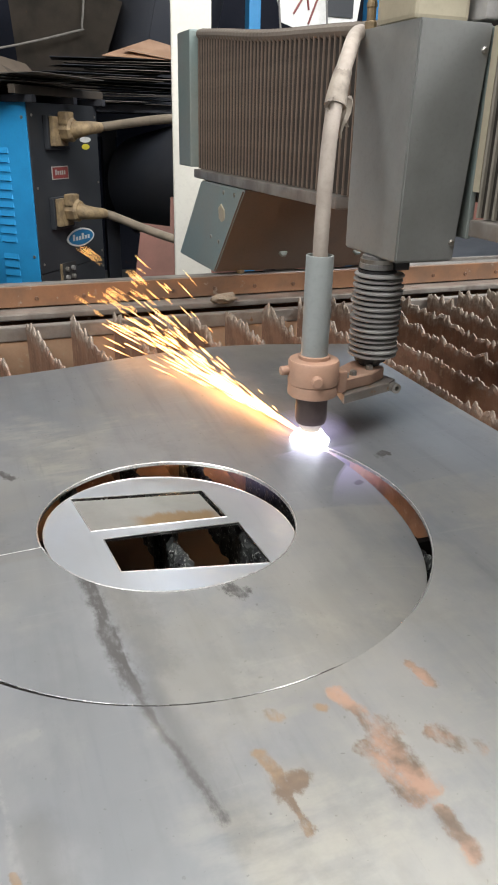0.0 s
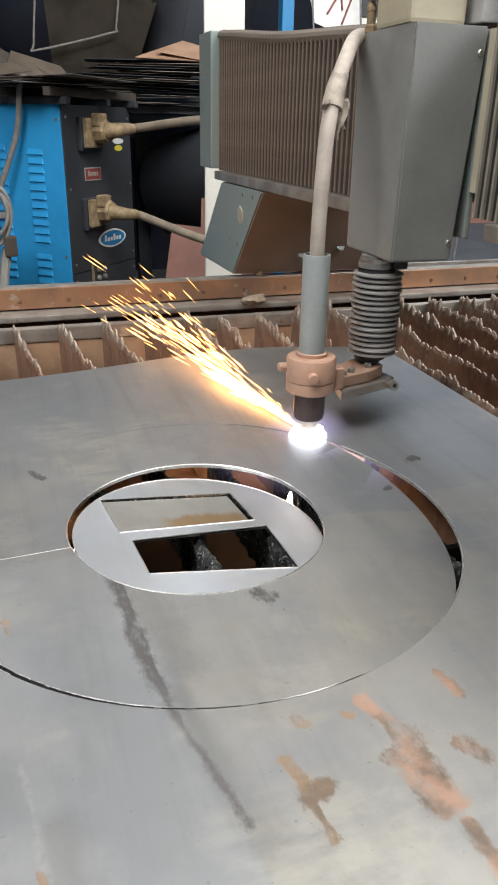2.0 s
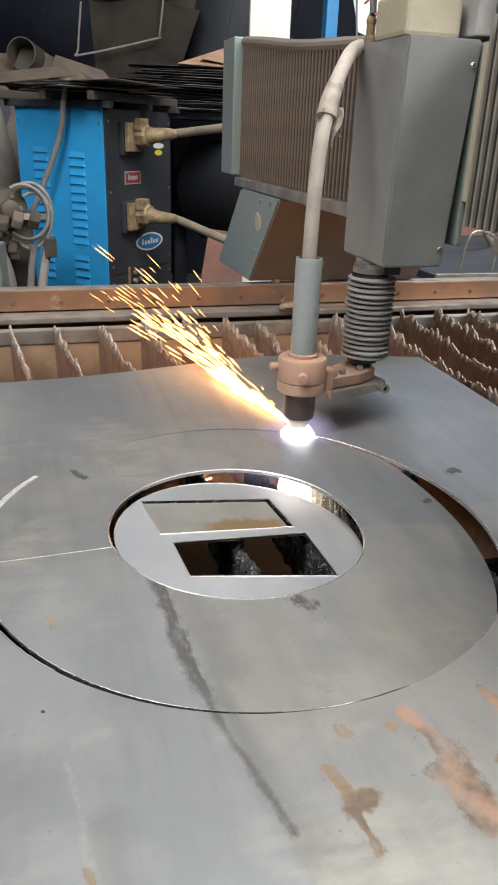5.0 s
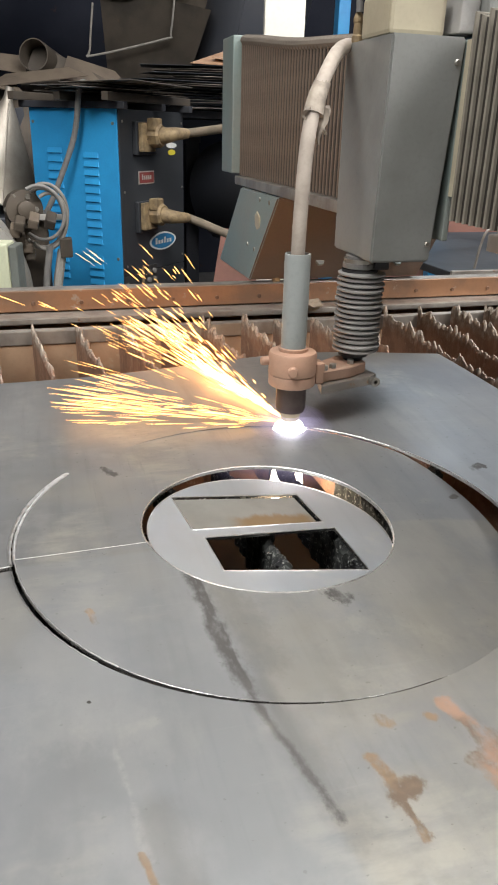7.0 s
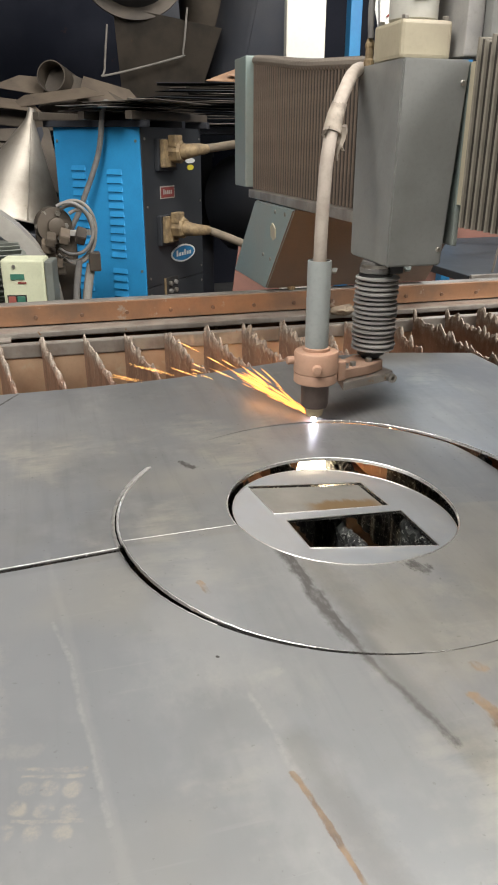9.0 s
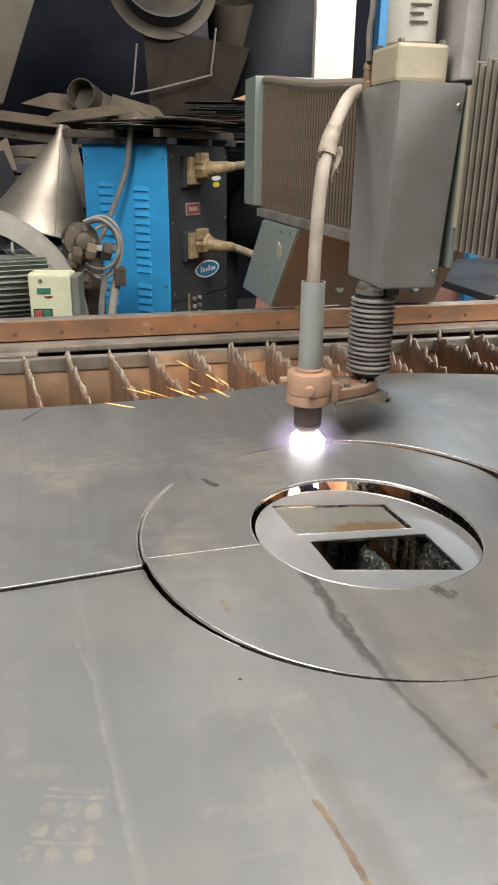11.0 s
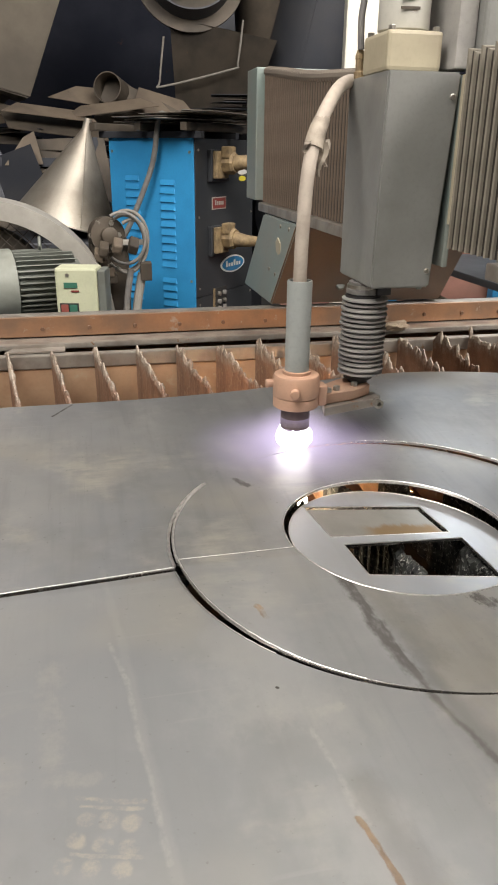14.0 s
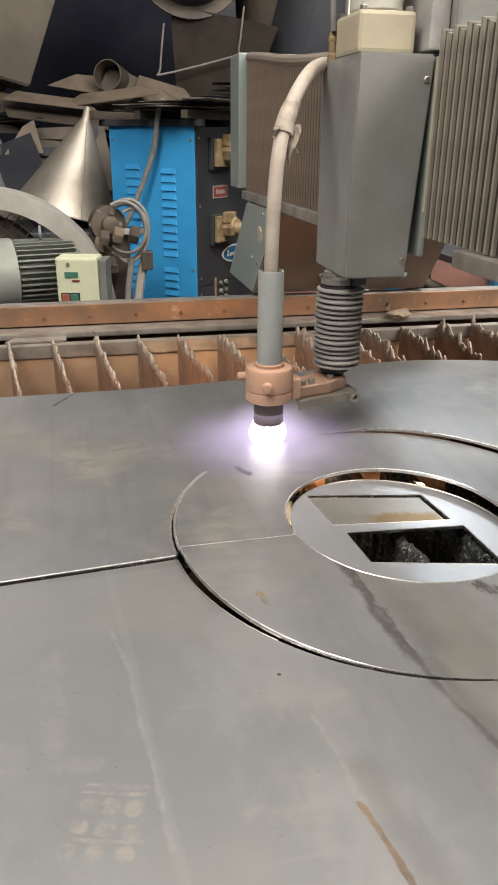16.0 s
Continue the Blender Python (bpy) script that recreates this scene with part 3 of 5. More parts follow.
def build_plate():
    x0, x1, y0, y1 = -1.15, 0.612, -0.80, 0.66
    corners = [math.atan2(y, x) % (2 * math.pi) for x in (x0, x1) for y in (y0, y1)]
    first = radians(SLIT + 0.22)
    angles = sorted({first + i * (2 * math.pi - radians(0.44)) / 360 for i in range(361)} | {c if c > first else c + 2 * math.pi for c in corners})

    def lift(x, y, a):
        d = (math.degrees(a) - SLIT) % 360
        r = math.hypot(x, y)
        sag = -0.004 * math.exp(-d / 14.0) * min(1.0, max(0.0, (0.9 - r) / 0.5))
        return TOP + warp(x, y) + sag

    bm = polar_plate(angles, lambda a: CUT_R + kerf(a) + first_cut(a), lambda a: edge_reach(a, x0, x1, y0, y1), lift)
    plate = thing("steel_plate", bm, ["plate", "cut"], "large grey steel plate on the cutting table, rust-stained and warped", "steel plate", smooth=True)
    rim = lambda a: CUT_R + 0.0018
    bead(plate, arc_points(TIP, SLIT - 0.5, lambda a: CUT_R + 0.002 + first_cut(a), lift, 0.0004), 0.0023)
    bead(plate, arc_points(SLIT + 0.8, 222, rim, lift), 0.0006)
    bead(plate, arc_points(305, START + 359, rim, lift), 0.0009)
    for side in (-1,):
        a = radians(SLIT + 0.24 * side) + (2 * math.pi if side < 0 else 0)
        line = []
        for k in range(60):
            r = CUT_R + 0.003 + 0.70 * k / 59
            x, y = r * math.cos(a), r * math.sin(a)
            line.append((x, y, lift(x, y, a) + 0.0002))
        bead(plate, line, 0.0009)
    tip = bmesh.new()
    bmesh.ops.create_icosphere(tip, subdivisions=2, radius=0.0045)
    bmesh.ops.transform(tip, matrix=pose(CUT_R * math.cos(radians(TIP)), CUT_R * math.sin(radians(TIP)), TOP + 0.0005) @ Matrix.Diagonal((1, 1, 0.4, 1)), verts=tip.verts)
    part("pierce_blob", tip, "slag", plate, "small dark slag blob where the cut began", smooth=True)


HOLE = (-0.002, 0.012, 0.1668)     # the round hole inside the ring


def hole_reach(a):
    c, s = math.cos(a), math.sin(a)
    b = HOLE[0] * c + HOLE[1] * s
    return b + math.sqrt(b * b - HOLE[0] ** 2 - HOLE[1] ** 2 + HOLE[2] ** 2)


def build_ring():
    first = radians(SLIT + 0.2)
    angles = [first + i * (2 * math.pi - radians(0.4)) / 300 for i in range(301)]

    def lift(x, y, a):
        d = math.degrees(a) % 360
        r = math.hypot(x, y) / CUT_R
        bend = 0.0
        e = (d + 180) % 360 - 180
        if -80 < e < 34:                       # the freed side sags
            u = (e + 80) / 114
            bend -= 0.036 * math.sin(math.pi * u ** 1.05) ** 1.3 * r ** 2.6
        if SLIT <= d < 228:                    # the end beside the straight cut springs up
            u = (d - SLIT) / (228 - SLIT)
            bend += 0.007 * math.cos(u * math.pi / 2) ** 1.6 * r ** 1.5
        bend -= 0.0016 * math.exp(-((d - 268) / 26) ** 2) * r ** 2
        return TOP + warp(x, y) + bend

    bm = polar_plate(angles, lambda a: hole_reach(a), lambda a: CUT_R - kerf(a), lift, 8, 1.0)
    ring = thing("ring_blank", bm, ["plate", "cut"], "flat grey steel ring being cut free from the plate", "steel ring", smooth=True)
    bead(ring, arc_points(SLIT + 0.5, SLIT + 359.5, lambda a: hole_reach(a) + 0.0006, lift, 0.0), 0.0010)
    bead(ring, arc_points(SLIT + 0.5, 226, lambda a: CUT_R - 0.0018, lift), 0.0007)
    bead(ring, arc_points(TIP, SLIT - 0.5, lambda a: CUT_R - 0.0020, lift, 0.0004), 0.0020)
    line = []
    for k in range(20):
        r = hole_reach(first) + (CUT_R - 0.003 - hole_reach(first)) * k / 19
        x, y = r * math.cos(first), r * math.sin(first)
        line.append((x, y, lift(x, y, first) + 0.0003))
    bead(ring, line, 0.0004)
    return ring


def build_disc():
    """The disc inside the ring, dropped and tilted, with one open window and one loose rectangle."""
    R = 0.1645
    m = Matrix.Translation((0.001, 0.006, 0.783)) @ pose(0, 0, 0, 0.0, 4.6, 0)

    def bounds(y):
        return math.sqrt(max(R * R - y * y, 0.0))

    # windows in the disc's plane, as quads: the open one and the one whose piece lies in place
    holes = {"open": [(-0.086, -0.086), (0.098, -0.104), (0.094, 0.004), (-0.092, -0.006)],
             "filled": [(-0.104, 0.016), (0.084, 0.022), (0.074, 0.108), (-0.116, 0.112)]}
    bm = bmesh.new()
    n = 96
    rim = [(R * math.cos(2 * math.pi * i / n), R * math.sin(2 * math.pi * i / n)) for i in range(n)]
    edges = []
    for loop in (rim, holes["open"], holes["filled"]):
        vs = [bm.verts.new((x, y, 0)) for x, y in loop]
        edges += [bm.edges.new((vs[i], vs[(i + 1) % len(vs)])) for i in range(len(vs))]
    bmesh.ops.triangle_fill(bm, use_beauty=True, edges=edges)

    def inside(p, q):
        return all((q[(i + 1) % 4][0] - q[i][0]) * (p.y - q[i][1]) - (q[(i + 1) % 4][1] - q[i][1]) * (p.x - q[i][0]) > -1e-9 for i in range(4))

    bad = [f for f in bm.faces if any(inside(f.calc_center_median(), q) for q in holes.values())]
    bmesh.ops.delete(bm, geom=bad, context="FACES_ONLY")
    made = bmesh.ops.extrude_face_region(bm, geom=list(bm.faces))["geom"]
    for v in made:
        if isinstance(v, bmesh.types.BMVert):
            v.co.z -= THICK
    bm.normal_update()
    sharp = [e for e in bm.edges if len(e.link_faces) == 2 and e.calc_face_angle() > 0.6]
    made = bmesh.ops.bevel(bm, geom=sharp, offset=0.0006, segments=1, affect="EDGES")["faces"]
    for f in made:
        f.material_index = 1
    bm.normal_update()
    for f in bm.faces:
        if abs(f.normal.z) < 0.5:
            f.material_index = 1
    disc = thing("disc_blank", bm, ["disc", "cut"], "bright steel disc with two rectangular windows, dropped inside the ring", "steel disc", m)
    bead(disc, [(x * 1.0, y, 0.0) for x, y in rim] + [(rim[0][0], rim[0][1], 0.0)], 0.0008)
    for q in holes.values():
        bead(disc, [(x, y, 0.0) for x, y in q] + [(q[0][0], q[0][1], 0.0)], 0.0009)
    q = holes["filled"]
    cx, cy = sum(p[0] for p in q) / 4, sum(p[1] for p in q) / 4
    piece = [(cx + (x - cx) * 0.975 - 0.002, cy + (y - cy) * 0.955 - 0.002) for x, y in q]
    bm = slab(piece, -THICK, 0.0)
    bm.normal_update()
    for f in bm.faces:
        if abs(f.normal.z) < 0.5:
            f.material_index = 1
    thing("rectangle_offcut", bm, ["scorched", "cut"], "loose rectangular steel offcut with a brown scorch, lying in its window", "steel offcut",
          m @ pose(0, 0, -0.004, 0.6, 0.5, 0.4))


def scorched():
    k = Nodes("scorched_steel")
    mid, fine = k.noise(9.0, 6.0, 0.6), k.noise(220.0)
    c = k.mix(k.band(mid, 0.4, 0.7), (0.44, 0.43, 0.39), (0.36, 0.345, 0.31))
    split = k.tree.nodes.new("ShaderNodeSeparateXYZ")
    k.put(split, 0, k.place)
    rag = k.math("MULTIPLY", k.math("SUBTRACT", k.noise(30.0, 6.0, 0.7, stretch=(1.0, 0.25, 1.0)), 0.5), 0.05)
    d = k.math("ADD", k.math("ABSOLUTE", k.math("SUBTRACT", split.outputs[1], 0.035)), rag)
    e = k.math("ABSOLUTE", k.math("SUBTRACT", split.outputs[0], 0.02))
    mask = k.math("MULTIPLY", k.math("SUBTRACT", 1.0, k.band(d, 0.010, 0.026)), k.math("SUBTRACT", 1.0, k.band(e, 0.04, 0.075)))
    c = k.mix(k.math("MULTIPLY", mask, 0.8), c, (0.34, 0.20, 0.07))
    k.bump(fine, 0.1, 0.001)
    return k.set(c, k.math("ADD", k.math("MULTIPLY", mid, 0.2), 0.3), 0.7)


def build_slivers():
    """The metal in the path of the cut: each sliver falls away as the torch passes."""
    out = []
    step = 1.6
    a = START + 0.4
    while a < SLIT - 44.5:
        b = min(a + step, SLIT - 44.5)
        bm = bmesh.new()
        rows = []
        for d in (a, (a + b) / 2, b):
            for r in (CUT_R - 0.0026, CUT_R + 0.0026):
                x, y = r * math.cos(radians(d)), r * math.sin(radians(d))
                rows.append([bm.verts.new((x, y, TOP + warp(x, y) - k)) for k in (-0.0001, THICK)])
        for i in (0, 2):
            p, q, r, s = rows[i], rows[i + 1], rows[i + 3], rows[i + 2]
            for f in ((p[0], q[0], r[0], s[0]), (p[1], s[1], r[1], q[1])):
                bm.faces.new(f)
            bm.faces.new((p[0], s[0], s[1], p[1])), bm.faces.new((q[0], q[1], r[1], r[0]))
        bm.faces.new((rows[0][0], rows[0][1], rows[1][1], rows[1][0])), bm.faces.new((rows[4][0], rows[5][0], rows[5][1], rows[4][1]))
        ob = thing("kerf_sliver", bm, "plate", "thin sliver of plate metal in the path of the cut", "metal sliver", group="metal in the path of the cut")
        out.append((ob, ((a + b) / 2 - START) / TURN))
        a = b
    return out


# ---- cutting table ----
def slat_mesh(seed, x, y0, y1):
    """A strip with burnt, toothed upper edge and runs of slag. Under the plate its top stays below it."""
    rng = random.Random(seed)
    bm = bmesh.new()
    under = -1.15 < x < 0.61
    n = int((y1 - y0) / 0.0040)
    last, pitch, tall, lean = y0, rng.uniform(0.022, 0.036), rng.uniform(0.012, 0.028), rng.uniform(0.35, 0.65)
    prev = None
    for k in range(n + 1):
        y = y0 + (y1 - y0) * k / n
        if y - last > pitch:
            last, pitch, tall, lean = y, rng.uniform(0.014, 0.052), rng.uniform(0.004, 0.040), rng.choice((0.08, 0.2, 0.5, 0.8, 0.92))
        u = (y - last) / pitch
        hump = (u / lean if u < lean else (1 - u) / (1 - lean))
        hump = min(max(hump, 0.0), 1.0) ** 0.8
        if under and -0.82 < y < 0.655:
            r = math.hypot(x, y)
            if r < 0.20:                       # below the dropped disc
                z = 0.775 - 0.08 * x
            elif r < 0.35:
                z = 0.757
            else:
                z = 0.7925
            z -= 0.010 * (1 - hump) + rng.uniform(0.0, 0.006)
        else:
            back = min(max((y - 0.66) / 0.33, 0.0), 1.0)
            base = 0.779 + 0.036 * back if under else 0.800 + 0.021 * back
            z = base + tall * (0.52 + 0.22 * back) * hump + 0.010 * noise.noise((x * 7, y * 6, seed)) + rng.uniform(-0.003, 0.003)
        # below the disc and ring the strip takes the dark crust
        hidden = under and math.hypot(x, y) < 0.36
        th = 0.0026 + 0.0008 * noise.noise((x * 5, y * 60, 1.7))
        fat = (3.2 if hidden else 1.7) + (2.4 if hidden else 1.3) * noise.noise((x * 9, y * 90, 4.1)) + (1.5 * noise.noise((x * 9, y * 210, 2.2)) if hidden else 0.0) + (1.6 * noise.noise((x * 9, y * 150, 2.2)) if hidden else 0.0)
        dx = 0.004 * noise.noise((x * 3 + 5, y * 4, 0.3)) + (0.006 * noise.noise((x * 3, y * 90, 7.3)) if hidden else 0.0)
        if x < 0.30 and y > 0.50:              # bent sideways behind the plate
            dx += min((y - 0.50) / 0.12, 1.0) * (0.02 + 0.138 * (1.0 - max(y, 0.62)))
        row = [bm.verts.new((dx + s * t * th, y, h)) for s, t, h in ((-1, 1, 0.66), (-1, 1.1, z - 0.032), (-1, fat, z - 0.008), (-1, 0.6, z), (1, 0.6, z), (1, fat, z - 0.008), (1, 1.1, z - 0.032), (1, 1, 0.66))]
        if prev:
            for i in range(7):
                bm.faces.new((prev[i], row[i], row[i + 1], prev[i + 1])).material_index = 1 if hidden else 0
        else:
            bm.faces.new(row)
        prev = row
    bm.faces.new(prev)
    return bm


def build_table():
    table = root("cutting_table", "rusty steel slat table of the plasma cutting machine", "cutting table")
    part("tray", box(-2.2, 2.4, -0.86, 1.02, 0.42, 0.46), "pit", table, "black slag tray")
    part("front_wall", box(-2.2, 2.4, -0.88, -0.865, 0.40, 0.775), "rust", table)
    part("rear_wall", box(-2.2, 2.4, 1.025, 1.04, 0.40, 0.775), "tray_wall", table, "rusty brown rear wall of the tray, paler with painted arc light")
    part("end_wall", box(-2.215, -2.2, -0.88, 1.04, 0.40, 0.775), "rust", table)
    part("end_wall", box(2.4, 2.415, -0.88, 1.04, 0.40, 0.775), "rust", table)
    bm = box(-2.2, 2.4, 1.022, 1.048, 0.776, 0.812, 0.003)
    part("rear_lip", bm, "rail", table, "grey steel lip with slots for the slats")
    for y in (-0.55, 0.0, 0.52, 0.90):
        part("cross_bar", box(-2.2, 2.4, y, y + 0.012, 0.50, 0.69), "rust" if y > 0.3 else "pit", table, "rusty cross bar under the slats" if y > 0.3 else "black cross bar under the slats")
    for x in (-2.1, -0.6, 0.9, 2.3):
        for y in (-0.8, 0.98):
            part("leg", box(x - 0.04, x + 0.04, y - 0.04, y + 0.04, 0.0, 0.42, 0.004), "rust", table)
    i = 0
    x = -2.127
    while x < 2.0:
        ob = part("slat", slat_mesh(i, x, -0.86, 1.018), ["slat", "slat_dark"], table, "burnt toothed slat crusted with slag")
        ob.location.x = x
        x += 0.1065
        i += 1


def build_rail():
    rail = root("gantry_rail", "long rusty bolted steel rail behind the cutting table", "machine rail", pose(0, 0, 0, 0, 0, 0.5))
    part("rail_beam", box(-3.1, 3.6, 1.165, 1.30, 0.40, 0.835, 0.004), "rust", rail)
    part("angle_bar", box(-3.1, 3.6, 1.148, 1.16, 0.832, 0.884, 0.002), "angle", rail, "rust-brown angle bar with bolts")
    part("running_rail", box(-3.1, 3.6, 1.162, 1.20, 0.838, 0.886, 0.003), "rail", rail)
    part("ledge", box(-3.1, 3.6, 1.085, 1.164, 0.812, 0.828, 0.003), "rail", rail, "worn grey steel ledge")
    for i in range(46):
        x = -2.6 + i * 0.122
        part("bolt", hexhead(0.0058, 0.005, pose(x, 1.148, 0.853) @ FACE_Y), "rust", rail)
    part("cover_tab", slab([(-0.62, 1.045), (-0.47, 1.045), (-0.47, 1.085), (-0.60, 1.09)], 0.814, 0.818), "rail", rail, "bent scrap tab on the ledge")
    for x in (-2.5, -0.5, 1.5, 3.3):
        part("post", box(x - 0.05, x + 0.05, 1.18, 1.28, 0.0, 0.41, 0.004), "rust", rail)


def build_floor_rail():
    thing("floor_rail", box(-3.1, 3.6, NEAR_Y + 0.03, NEAR_Y + 0.13, 0.0, 0.059, 0.004), "rail", "low steel floor rail under the near leg", "machine rail")


def build_lump():
    bm = bmesh.new()
    bmesh.ops.create_icosphere(bm, subdivisions=3, radius=1.0)
    for v in bm.verts:
        v.co *= 1 + 0.35 * noise.noise(v.co * 1.7) + 0.12 * noise.noise(v.co * 5)
    thing("slag_lump", bm, "lump", "tan lump of slag on the steel ledge", "slag", pose(0.450, 1.088, 0.838, 0, 0, 20) @ Matrix.Diagonal((0.042, 0.022, 0.014, 1)), smooth=True)


# ---- gantry ----
GX = 0.19            # the gantry's near side, ahead of the torch axis
FAR_Y, NEAR_Y = 1.43, -1.55


def v_pleat(h0, h1, depth, width, ridge_depth, ridge):
    """One fold of the bellows: leaves that run back to the valleys, with the valley shade put into their dark colour,
    and the dusty cloth colour kept along the ridge.
    """
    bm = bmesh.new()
    prof = [(depth, -width / 2), (ridge_depth, -ridge), (0.0015, -ridge * 0.9), (0.0, 0.0), (0.0015, ridge * 0.9), (ridge_depth, ridge), (depth, width / 2)]
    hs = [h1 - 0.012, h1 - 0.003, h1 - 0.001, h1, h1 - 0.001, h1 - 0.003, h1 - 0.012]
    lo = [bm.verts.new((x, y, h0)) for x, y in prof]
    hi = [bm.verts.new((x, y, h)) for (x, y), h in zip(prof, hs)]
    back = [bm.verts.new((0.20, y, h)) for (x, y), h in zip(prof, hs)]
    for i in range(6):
        # material 1 puts the valley shade on the outer leaves
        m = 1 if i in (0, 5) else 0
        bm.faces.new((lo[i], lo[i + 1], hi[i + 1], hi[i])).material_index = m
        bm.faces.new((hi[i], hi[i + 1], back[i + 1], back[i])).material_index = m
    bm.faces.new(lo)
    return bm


def build_gantry():
    g = root("gantry", "grey-green plasma cutting gantry with dusty bellows covers", "gantry")
    part("beam", box(GX + 0.128, GX + 0.30, NEAR_Y, FAR_Y, 1.165, 1.40, 0.004), "pleat_dark", g, "beam inside the bellows, coloured as the shade between folds")
    part("sill", box(GX - 0.002, GX + 0.06, 0.50, FAR_Y, 1.130, 1.154, 0.003), "rail", g, "grey-tan steel strip under the bellows")
    part("sill", box(GX + 0.024, GX + 0.08, NEAR_Y, 0.12, 1.130, 1.154, 0.003), "rail", g, "grey-tan steel strip under the bellows")
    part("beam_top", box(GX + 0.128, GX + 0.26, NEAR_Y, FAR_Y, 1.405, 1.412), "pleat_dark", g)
    part("end_plate", box(GX - 0.012, GX + 0.35, FAR_Y, FAR_Y + 0.125, 1.160, 1.522, 0.004), "teal", g, "grey-green painted end box of the beam")
    # foot: a box that leans back towards the rail
    bm = bmesh.new()
    low = [(GX - 0.022, 1.175), (0.69, 1.175), (0.69, 1.53), (GX - 0.022, 1.53)]
    top = [(GX - 0.004, 0.993), (0.69, 0.993), (0.69, 1.35), (GX - 0.004, 1.35)]
    a = [bm.verts.new((x, y, 0.893)) for x, y in low]
    b = [bm.verts.new((x, y, 1.1275)) for x, y in top]
    bm.faces.new(a), bm.faces.new(b)
    for i in range(4):
        bm.faces.new((a[i], a[(i + 1) % 4], b[(i + 1) % 4], b[i]))
    bmesh.ops.bevel(bm, geom=list(bm.edges), offset=0.004, segments=2, affect="EDGES")
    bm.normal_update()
    # faces towards -y are brown, the others grey-green
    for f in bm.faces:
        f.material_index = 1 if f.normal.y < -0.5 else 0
    foot = part("foot", bm, ["teal", "foot_brown"], g, "leaning grey-green end carriage on the rail")
    m = pose(GX - 0.009, 1.145, 1.055, 0, -4.4, 0) @ FACE_X
    part("badge", lathe([(0.026, 0), (0.026, 0.003), (0.022, 0.004)], 6, m=m), "cream", foot, "pale hexagonal badge")
    for dy, dz in ((0.01, -0.075), (0.08, -0.070), (-0.085, 0.055), (0.0, 0.055)):
        part("screw", lathe([(0.006, 0), (0.006, 0.003), (0.004, 0.004)], 10, m=pose(GX - 0.0085 + 0.077 * dz, 1.145 + dy, 1.055 + dz, 0, -4.4, 0) @ FACE_X), "bolt", foot)
    for x, s in ((0.36, 0.22), (0.47, 0.3), (0.60, 0.2)):
        part("bolt", hexhead(0.013, 0.009, pose(x, 1.175 - 0.182 * s, 0.893 + 0.2345 * s, -37.8, 0, 0) @ FACE_Y), "teal", foot)
    part("wheel_axle", lathe([(0.012, 0), (0.012, 0.012)], 16, m=pose(GX + 0.06, 1.182, 0.8865)), "brass", foot, "copper-coloured axle end")
    # plain near leg, out of view
    part("near_leg", box(GX + 0.08, 0.60, NEAR_Y, NEAR_Y + 0.16, 0.06, 1.164, 0.004), "teal", g)
    # folds
    folds = []
    for side, y_end, n in (("left", FAR_Y, 46), ("right", NEAR_Y, 96)):
        for i in range(n):
            f = (i + 0.5) / n
            sag = 0.004 * math.sin(f * 9.0) * (1 - f)
            h1 = 1.518 - 0.086 * f ** 0.8 + sag if side == "left" else 1.434 + 0.006 * (i % 2)
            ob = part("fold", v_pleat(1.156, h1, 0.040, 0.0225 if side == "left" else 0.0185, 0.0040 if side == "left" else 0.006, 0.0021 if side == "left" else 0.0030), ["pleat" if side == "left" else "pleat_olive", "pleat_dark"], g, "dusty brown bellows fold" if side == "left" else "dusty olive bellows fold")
            if side == "left":
                hem = pipe([(0.012, -0.016, 0), (0.010, 0.016, 0)], 0.0125, 10, steps=1)
                bmesh.ops.transform(hem, matrix=pose(0, 0, h1 - 0.006), verts=hem.verts)
                part("hem", hem, "pleat_hem", ob, "rolled dusty hem along the top", smooth=True)
            folds.append((ob, side, f))
    return g, folds


